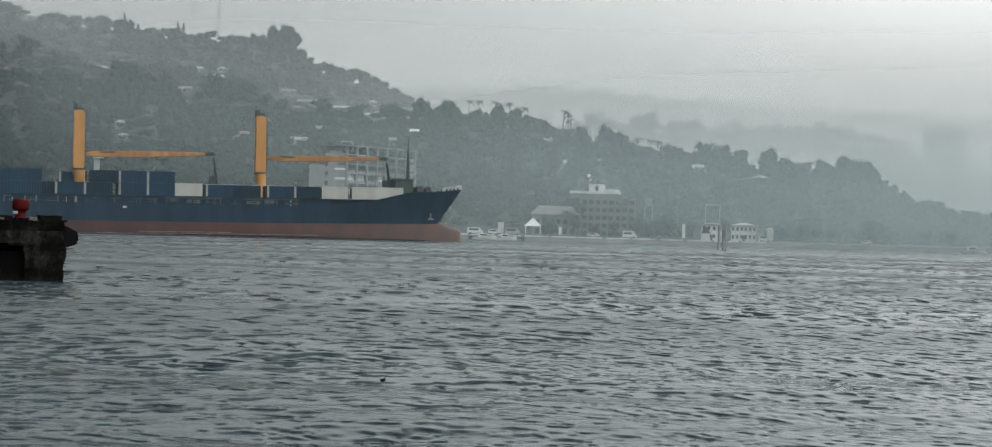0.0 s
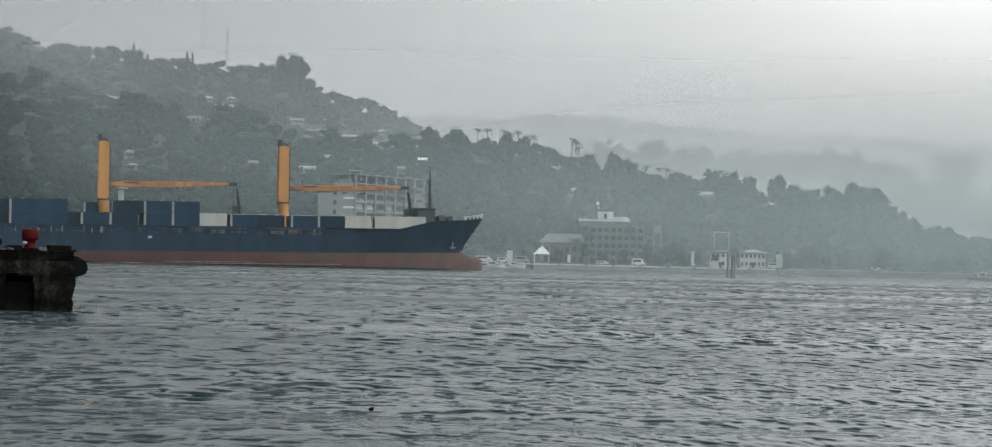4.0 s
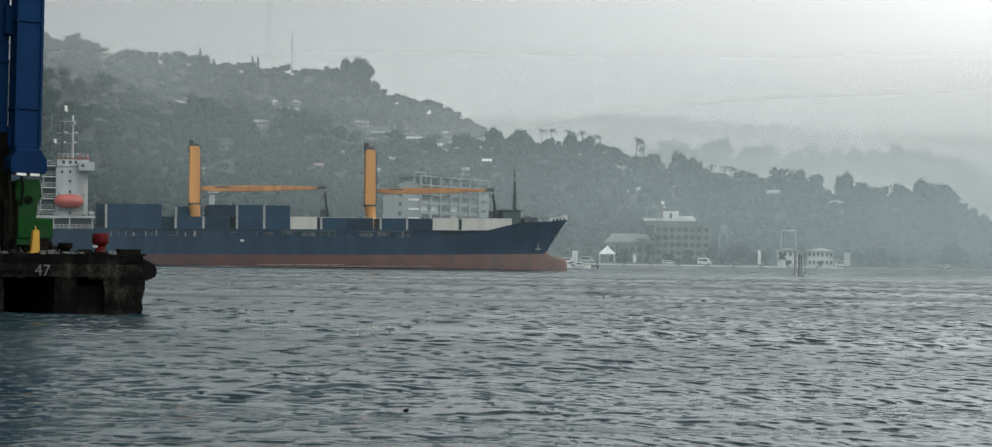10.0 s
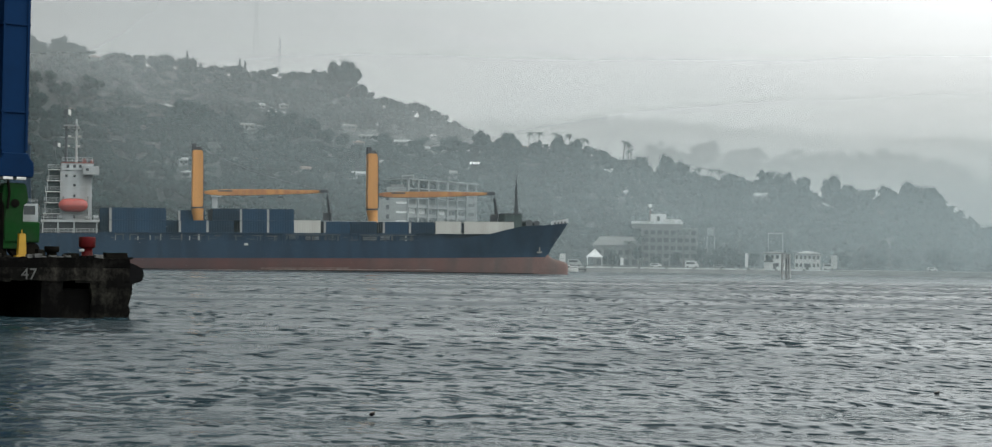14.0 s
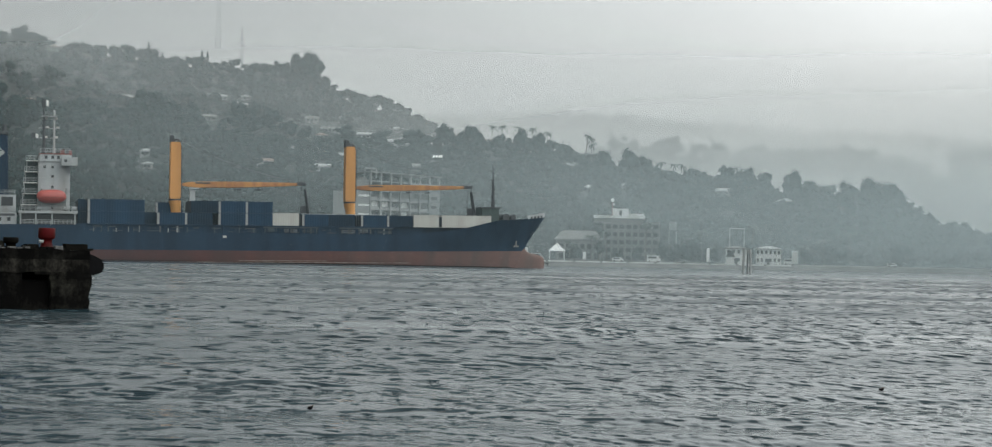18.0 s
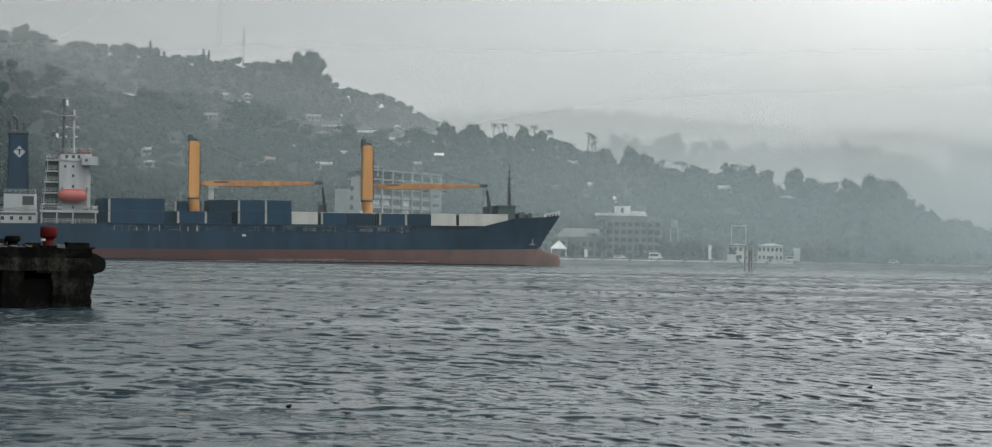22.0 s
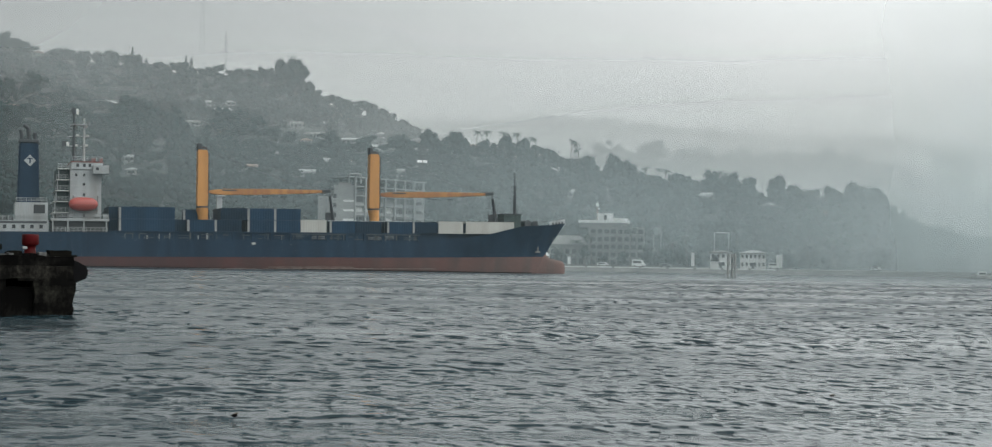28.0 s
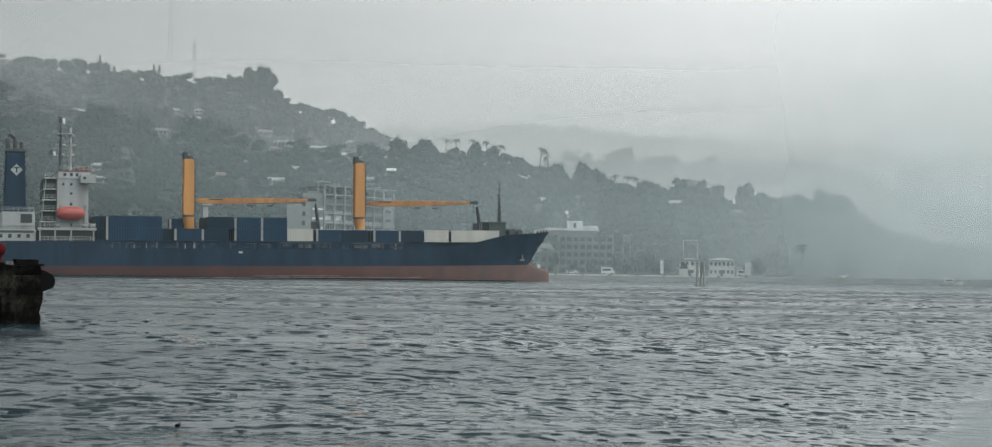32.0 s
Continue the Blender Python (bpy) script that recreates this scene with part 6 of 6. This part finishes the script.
part("tower_gallery", box(-2.4, 2.4, -2, 2, 0.3, 1.4, 0.1), M["lamps"], wt, "white lit gallery")
for x in (-1.3, 0.1, 1.2):
    part("gallery_post", box(x, x + 0.35, -2.1, -2.0, 0.3, 1.4), M["steel"], wt)
CLEAR.append((-2.17, rt + 4, 9, 17))
CLEAR.append((-2.17, rt - 8, 9, 17))
part("tower_shaft", box(-2.0, 2.0, -1.6, 3, -26, 9.5, 0.1), M["wet"], wt)
part("tower_roof", box(-3.4, 3.4, -1.8, 2.2, 1.5, 1.8, 0.05), M["steel"], wt)
fb = thing("slab_building", face_to_eye(17.13, 1395, 1395 * math.tan(radians(2.9))), "large plain slab building in the mist", "building")
part("slab_body", box(-18, 18, 0, 14, -40, 34, 0.1), M["office"], fb)
for k in range(9):
    part("window_band", box(-17, 17, -0.2, 0.1, 1.0 + 3.5 * k, 1.9 + 3.5 * k), M["roof"], fb)
random.seed(8)
for k in range(16):
    az = random.uniform(10, 19)
    r = random.uniform(1180, 1500)
    house(face_to_eye(az, r, hill_z(az, r, RIDGE_M, 1100, 1700, 400, 14) + 5, random.uniform(-30, 30)), random.uniform(10, 20), 9, random.choice((1, 2)), "white", random.choice(("roof", "white")),
          "pale town house in the misty valley", "valley houses", True, 3, 0.2)

# ---- woods ----
def crown_template(rng, lobes, leaves, flat=0.75, leaf=0.26):
    """A unit crown: rough lobes inside, many small bent leaf clumps on and around them."""
    t = (1 + 5 ** 0.5) / 2
    ico = np.array([(-1, t, 0), (1, t, 0), (-1, -t, 0), (1, -t, 0), (0, -1, t), (0, 1, t), (0, -1, -t), (0, 1, -t), (t, 0, -1), (t, 0, 1), (-t, 0, -1), (-t, 0, 1)]) / (1 + t * t) ** 0.5
    fac = np.array([(0, 11, 5), (0, 5, 1), (0, 1, 7), (0, 7, 10), (0, 10, 11), (1, 5, 9), (5, 11, 4), (11, 10, 2), (10, 7, 6), (7, 1, 8),
                    (3, 9, 4), (3, 4, 2), (3, 2, 6), (3, 6, 8), (3, 8, 9), (4, 9, 5), (2, 4, 11), (6, 2, 10), (8, 6, 7), (9, 8, 1)])
    vs, fs, n = [], [], 0
    cen = []
    for k in range(lobes):
        a = rng.uniform(0, 6.28)
        d = rng.uniform(0.15, 0.72) if k else 0
        c = np.array([d * np.cos(a), d * np.sin(a), rng.uniform(-0.3, 0.45) * flat + 0.6])
        s = rng.uniform(0.24, 0.50) * (1 if lobes < 7 else 0.8)
        cen.append((c, s))
        v = ico * s * rng.uniform(0.75, 1.15, (12, 1)) * np.array([1, 1, flat]) + c
        vs.append(v)
        fs.append(fac + n)
        n += 12
    for k in range(leaves):
        c, s = cen[rng.integers(len(cen))]
        d = rng.normal(size=3)
        d[2] = abs(d[2]) * 0.9 - 0.35
        d /= np.linalg.norm(d)
        p = c + d * s * rng.uniform(0.8, 1.42) * np.array([1, 1, flat])
        u = rng.normal(size=3)
        u -= d * (u @ d)
        u /= np.linalg.norm(u)
        w = np.cross(d, u) + 0.12 * rng.normal(size=3)
        q = leaf * rng.uniform(0.55, 1.2)
        vs.append(np.array([p - u * q * 0.5, p + w * q * 0.36 - d * q * 0.12, p + u * q * 0.5, p - w * q * 0.36 - d * q * 0.12]))
        fs.append(np.array([(0, 1, 2), (0, 2, 3)]) + n)
        n += 4
    return np.concatenate(vs), np.concatenate(fs)


RNG = np.random.default_rng(4)
CROWNS = [crown_template(RNG, 7, 84, leaf=0.24) for _ in range(7)]
CROWNS_LOW = [crown_template(RNG, 4, 34, leaf=0.4) for _ in range(5)]


def woodland(name, label, spots, templates):
    """One joined wood: spots are rows of x, y, z, crown radius, height factor."""
    co, fa, n = [], [], 0
    for x, y, z, r, hf in spots:
        v, f = templates[RNG.integers(len(templates))]
        a = RNG.uniform(0, 6.28)
        ca, sa = np.cos(a), np.sin(a)
        vv = v * np.array([r, r, r * hf])
        co.append(np.stack([vv[:, 0] * ca - vv[:, 1] * sa + x, vv[:, 0] * sa + vv[:, 1] * ca + y, vv[:, 2] + z], 1))
        fa.append(f + n)
        n += len(v)
    me = bpy.data.meshes.new(name)
    fill_mesh(me, np.concatenate(co), np.concatenate(fa))
    me.materials.append(M["leaf"])
    return tagged(new(name, me), label, "woodland", kind="stuff")


def scatter(a0, a1, r0, r1, step, z_of, size, clear=()):
    out = []
    r = r0
    while r < r1:
        n = int(radians(a1 - a0) * r / step)
        for k in range(n):
            az = a0 + (a1 - a0) * (k + RNG.uniform(0.05, 0.95)) / n
            rr = r + RNG.uniform(-0.5, 0.5) * step
            if any(abs(az - ca) * 0.0175 * rr < cw * 0.5 + 1.5 and -front < rr - cr < 7 for ca, cr, cw, front in clear):
                continue
            s = size * RNG.uniform(0.55, 1.3)
            x, y, _ = polar(az, rr)
            out.append((x, y, z_of(az, rr) - 0.6, s, RNG.uniform(0.85, 1.5)))
        r += step * 0.95
    return out


near_z = lambda az, r: hill_z(az, r, RIDGE_R, SHORE + 45, 900, 300, 8)
left_z = lambda az, r: hill_z(az, r, RIDGE_L, 780, 1250, 400, 14)
mid_z = lambda az, r: hill_z(az, r, RIDGE_M, 1100, 1700, 400, 14)
far_z = lambda az, r: hill_z(az, r, RIDGE_F, 1900, 2900, 600, 20)
BLDG = [(-4.6, 600, 46, 17), (-3.0, 612, 40, 17), (5.1, 606, 26, 17), (3.1, 604, 24, 17), (8.93, 580, 10, 17), (10.1, 584, 12, 17)]
woodland("woods_slope", "dense dark green trees on the lower slope", scatter(-22, 19.5, 628, 905, 9.6, near_z, 6.8, CLEAR + BLDG), CROWNS)
woodland("woods_ridge", "dense dark green trees on the high hill", scatter(-22, 1.5, 930, 1262, 11.6, left_z, 8.0, CLEAR), CROWNS)
woodland("woods_shore", "dark trees along the shore", scatter(10.8, 19.8, 618, 634, 8.0, lambda a, r: 2.0, 6.0) + scatter(-22, -6.3, 580, 628, 9.0, lambda a, r: 2.0, 6.0) + scatter(6.3, 8.3, 596, 628, 8, lambda a, r: 2.0, 5.5, BLDG), CROWNS)
woodland("woods_valley", "misty trees in the valley", scatter(1, 22, 1150, 1720, 19, mid_z, 11.0) + [(x, y, z, s, 1.9) for x, y, z, s, _ in scatter(15.4, 19.0, 1345, 1390, 13, mid_z, 15.0)], CROWNS)
woodland("woods_far", "trees on the far misty hills", scatter(-4, 22, 2830, 2915, 15, far_z, 8.0), CROWNS_LOW)


# single trees that stand out
def leaf_mesh(rng, lobes, leaves, flat, leaf, radius, rise):
    v, f = crown_template(rng, lobes, leaves, flat, leaf)
    v = v * radius + np.array([0, 0, rise])
    me = bpy.data.meshes.new("crown")
    fill_mesh(me, v, f)
    me.materials.append(M["leaf"])
    return me


def trunk_mesh(h, r, spread):
    bm = tube((0, 0, -2), (0.1 * h, 0, h * 0.6), r, r * 0.7, 8)
    for k in range(5):
        a = 2 * math.pi * k / 5
        tube((0.1 * h, 0, h * 0.55), (0.1 * h + spread * math.cos(a), spread * math.sin(a), h * 0.95), r * 0.5, r * 0.2, 6, bm)
    return mesh_of("trunk", bm, M["bark"])


BROAD = [(leaf_mesh(RNG, 13, 620, 0.85, 0.15, 1.0, 0.0), trunk_mesh(1.0, 0.07, 0.5)) for _ in range(3)]


def tree(az, r, z, hgt, width, label, k=0):
    ob = thing("tree", face_to_eye(az, r, z, 60.0 * k), label, "tree", "trees on the skyline")
    crown, trunk = BROAD[k % 3]
    t = part("trunk", trunk, None, ob)
    t.matrix_basis = Matrix.Diagonal((width * 0.5, width * 0.5, hgt * 0.6, 1))
    c = part("crown", crown, None, ob)
    tall = min(hgt * 0.84, width * 1.05)
    c.matrix_basis = Matrix.Translation((0, 0, hgt * 0.04 + 1.25 * (hgt * 0.84 - tall))) @ Matrix.Diagonal((width * 0.62, width * 0.62, tall, 1))
    return ob


for k, (az, el, w) in enumerate(((-7.4, 7.1, 17), (-6.9, 7.2, 19), (-7.9, 6.85, 15), (-6.45, 6.35, 16), (-7.15, 6.95, 22), (-6.95, 6.65, 24), (-7.6, 6.6, 18), (-8.5, 6.6, 16), (-9.0, 6.5, 13), (-5.6, 5.6, 14), (-5.0, 5.3, 12), (-11.6, 6.5, 13), (-13.9, 6.75, 14), (-15.0, 6.8, 13), (-17.4, 7.3, 15), (-18.4, 7.5, 18))):
    r = 1240.0
    base = left_z(az, r)
    tree(az, r, base, max(9.0, EYE + r * math.tan(radians(el)) - base + 4), w, "large spreading tree on the ridge", k)
for k, (az, el, w) in enumerate(((-1.9, 4.75, 12), (-0.9, 4.75, 13), (0.9, 4.65, 11), (1.6, 4.5, 10), (4.0, 3.9, 12), (5.0, 3.95, 14), (5.5, 3.7, 12), (8.6, 3.25, 10), (9.3, 3.35, 10), (10.95, 3.2, 13), (11.5, 2.9, 12), (12.9, 2.85, 14), (13.7, 2.95, 16), (14.4, 2.85, 14), (15.3, 2.0, 12), (7.2, 3.3, 10))):
    r = 880.0
    base = near_z(az, r)
    tree(az, r, base, max(8.0, EYE + r * math.tan(radians(el)) - base + 2), w, "broad leafy tree on the lower ridge", k)


def frond_mesh():
    bm = bmesh.new()
    for k in range(15):
        a = 2 * math.pi * k / 15 + random.uniform(-0.2, 0.2)
        up = random.uniform(0.0, 1.15)
        prev = None
        for i in range(6):
            s = i / 5
            rad, z = s * 1.0, up * s - 1.05 * s * s
            c, w = Vector((rad * math.cos(a), rad * math.sin(a), z)), 0.13 * math.sin(math.pi * (0.15 + 0.8 * s))
            side = Vector((-math.sin(a), math.cos(a), -0.5)) * w
            side2 = Vector((math.sin(a), -math.cos(a), -0.5)) * w
            cur = [bm.verts.new(c + side), bm.verts.new(c), bm.verts.new(c + side2)]
            if prev:
                bm.faces.new((prev[0], cur[0], cur[1], prev[1]))
                bm.faces.new((prev[1], cur[1], cur[2], prev[2]))
            prev = cur
    return mesh_of("fronds", bm, M["palm"])


FROND = frond_mesh()
PALMT = mesh_of("palm_trunk", wire([(0, 0, -0.1), (0.02, 0, 0.35), (0.05, 0, 0.7), (0.1, 0, 1.0)], 0.014, n=7), M["bark"])


def palm(az, r, z, hgt, k):
    ob = thing("palm_tree", face_to_eye(az, r, z, 97.0 * k), "slim coconut palm with drooping fronds", "palm", "palms")
    t = part("trunk", PALMT, None, ob)
    t.matrix_basis = Matrix.Diagonal((hgt, hgt * 0.8, hgt, 1))
    c = part("fronds", FROND, None, ob)
    c.matrix_basis = Matrix.Translation((hgt * 0.1, 0, hgt)) @ Matrix.Diagonal((3.3, 3.3, 3.3, 1))


for k, (az, el) in enumerate(((3.3, 4.72), (3.55, 4.62), (3.7, 4.4), (0.2, 5.0), (0.75, 4.98), (1.4, 4.95), (6.2, 3.75), (6.55, 3.7), (6.85, 3.68), (8.95, 3.62), (9.1, 3.55), (-0.2, 5.0), (1.9, 4.8), (11.9, 3.0), (12.2, 2.95))):
    r = 890.0
    base = near_z(az, r)
    palm(az, r, base, max(6, EYE + r * math.tan(radians(el)) - base - 2.0), k)
for k, az in enumerate((2.8, 3.6, 4.2, 5.6, 6.4, 7.2, 7.7, 9.46, 11.4, 12.1, 13.0)):
    palm(az, 591 + 3 * (k % 3), 2.0, 6.5 + 2.5 * (k % 4), k)
for k, az in enumerate((2.75, 3.0, 3.9, 4.6, 5.35, 6.25, 6.6, 7.0, 7.4, 7.75, 8.15, 9.42, 11.0, 11.4)):
    tree(az, 593, 1.9, 4.0 + 1.8 * (k % 3), 4.6 + (k % 2), "round clipped tree on the waterfront", k)


def cypress(az, r, z, hgt, w, k):
    ob = thing("cypress_tree", face_to_eye(az, r, z, 40.0 * k), "tall narrow dark conifer on the ridge", "tree", "conifers")
    v, f = [], []
    rng = np.random.default_rng(30 + k)
    n = 0
    for i in range(260):
        s = rng.uniform(0, 1) ** 0.8
        rad = w * 0.5 * (1 - s) ** 0.7 * rng.uniform(0.3, 1.1)
        a = rng.uniform(0, 6.28)
        p = np.array([rad * np.cos(a), rad * np.sin(a), hgt * (0.08 + 0.92 * s)])
        u, q = rng.normal(size=3), rng.normal(size=3)
        u, q = u / np.linalg.norm(u) * 0.7, q / np.linalg.norm(q) * 0.5
        v += [p - u, p + q, p + u, p - q]
        f += [(n, n + 1, n + 2), (n, n + 2, n + 3)]
        n += 4
    me = bpy.data.meshes.new("crown")
    fill_mesh(me, np.array(v), np.array(f))
    me.materials.append(M["leaf"])
    part("crown", me, None, ob)
    part("trunk", tube((0, 0, -2), (0, 0, hgt * 0.9), 0.35, 0.08, 7), M["bark"], ob)


for k, (az, el) in enumerate(((-13.1, 7.3), (-12.8, 7.58), (-10.9, 7.35), (-10.7, 7.3), (-12.3, 7.2))):
    cypress(az, 1245.0, left_z(az, 1245), EYE + 1245 * math.tan(radians(el)) - left_z(az, 1245), 4.2, k)


# ---- what moves ----
def motions():
    rows = [(t, ship_pose(t)) for t in (0, 4, 8, 12, 16, 20, 24, 28, 32)]
    walk(ship, rows)
    for ob, local in CONT:
        walk(ob, [(t, m @ local) for t, m in rows])
    walk(water, [(t, pose(-0.078 * t, -0.03 * t, 0)) for t in (0, 16, 32)])
    walk(rain, [(t, pose(0, 0, 0, 0, 0, a)) for t, a in ((0, -46), (16, -35), (24, -29), (32, -23.5))])
    for ob, rows in DRIFT:
        walk(ob, rows)


motions()
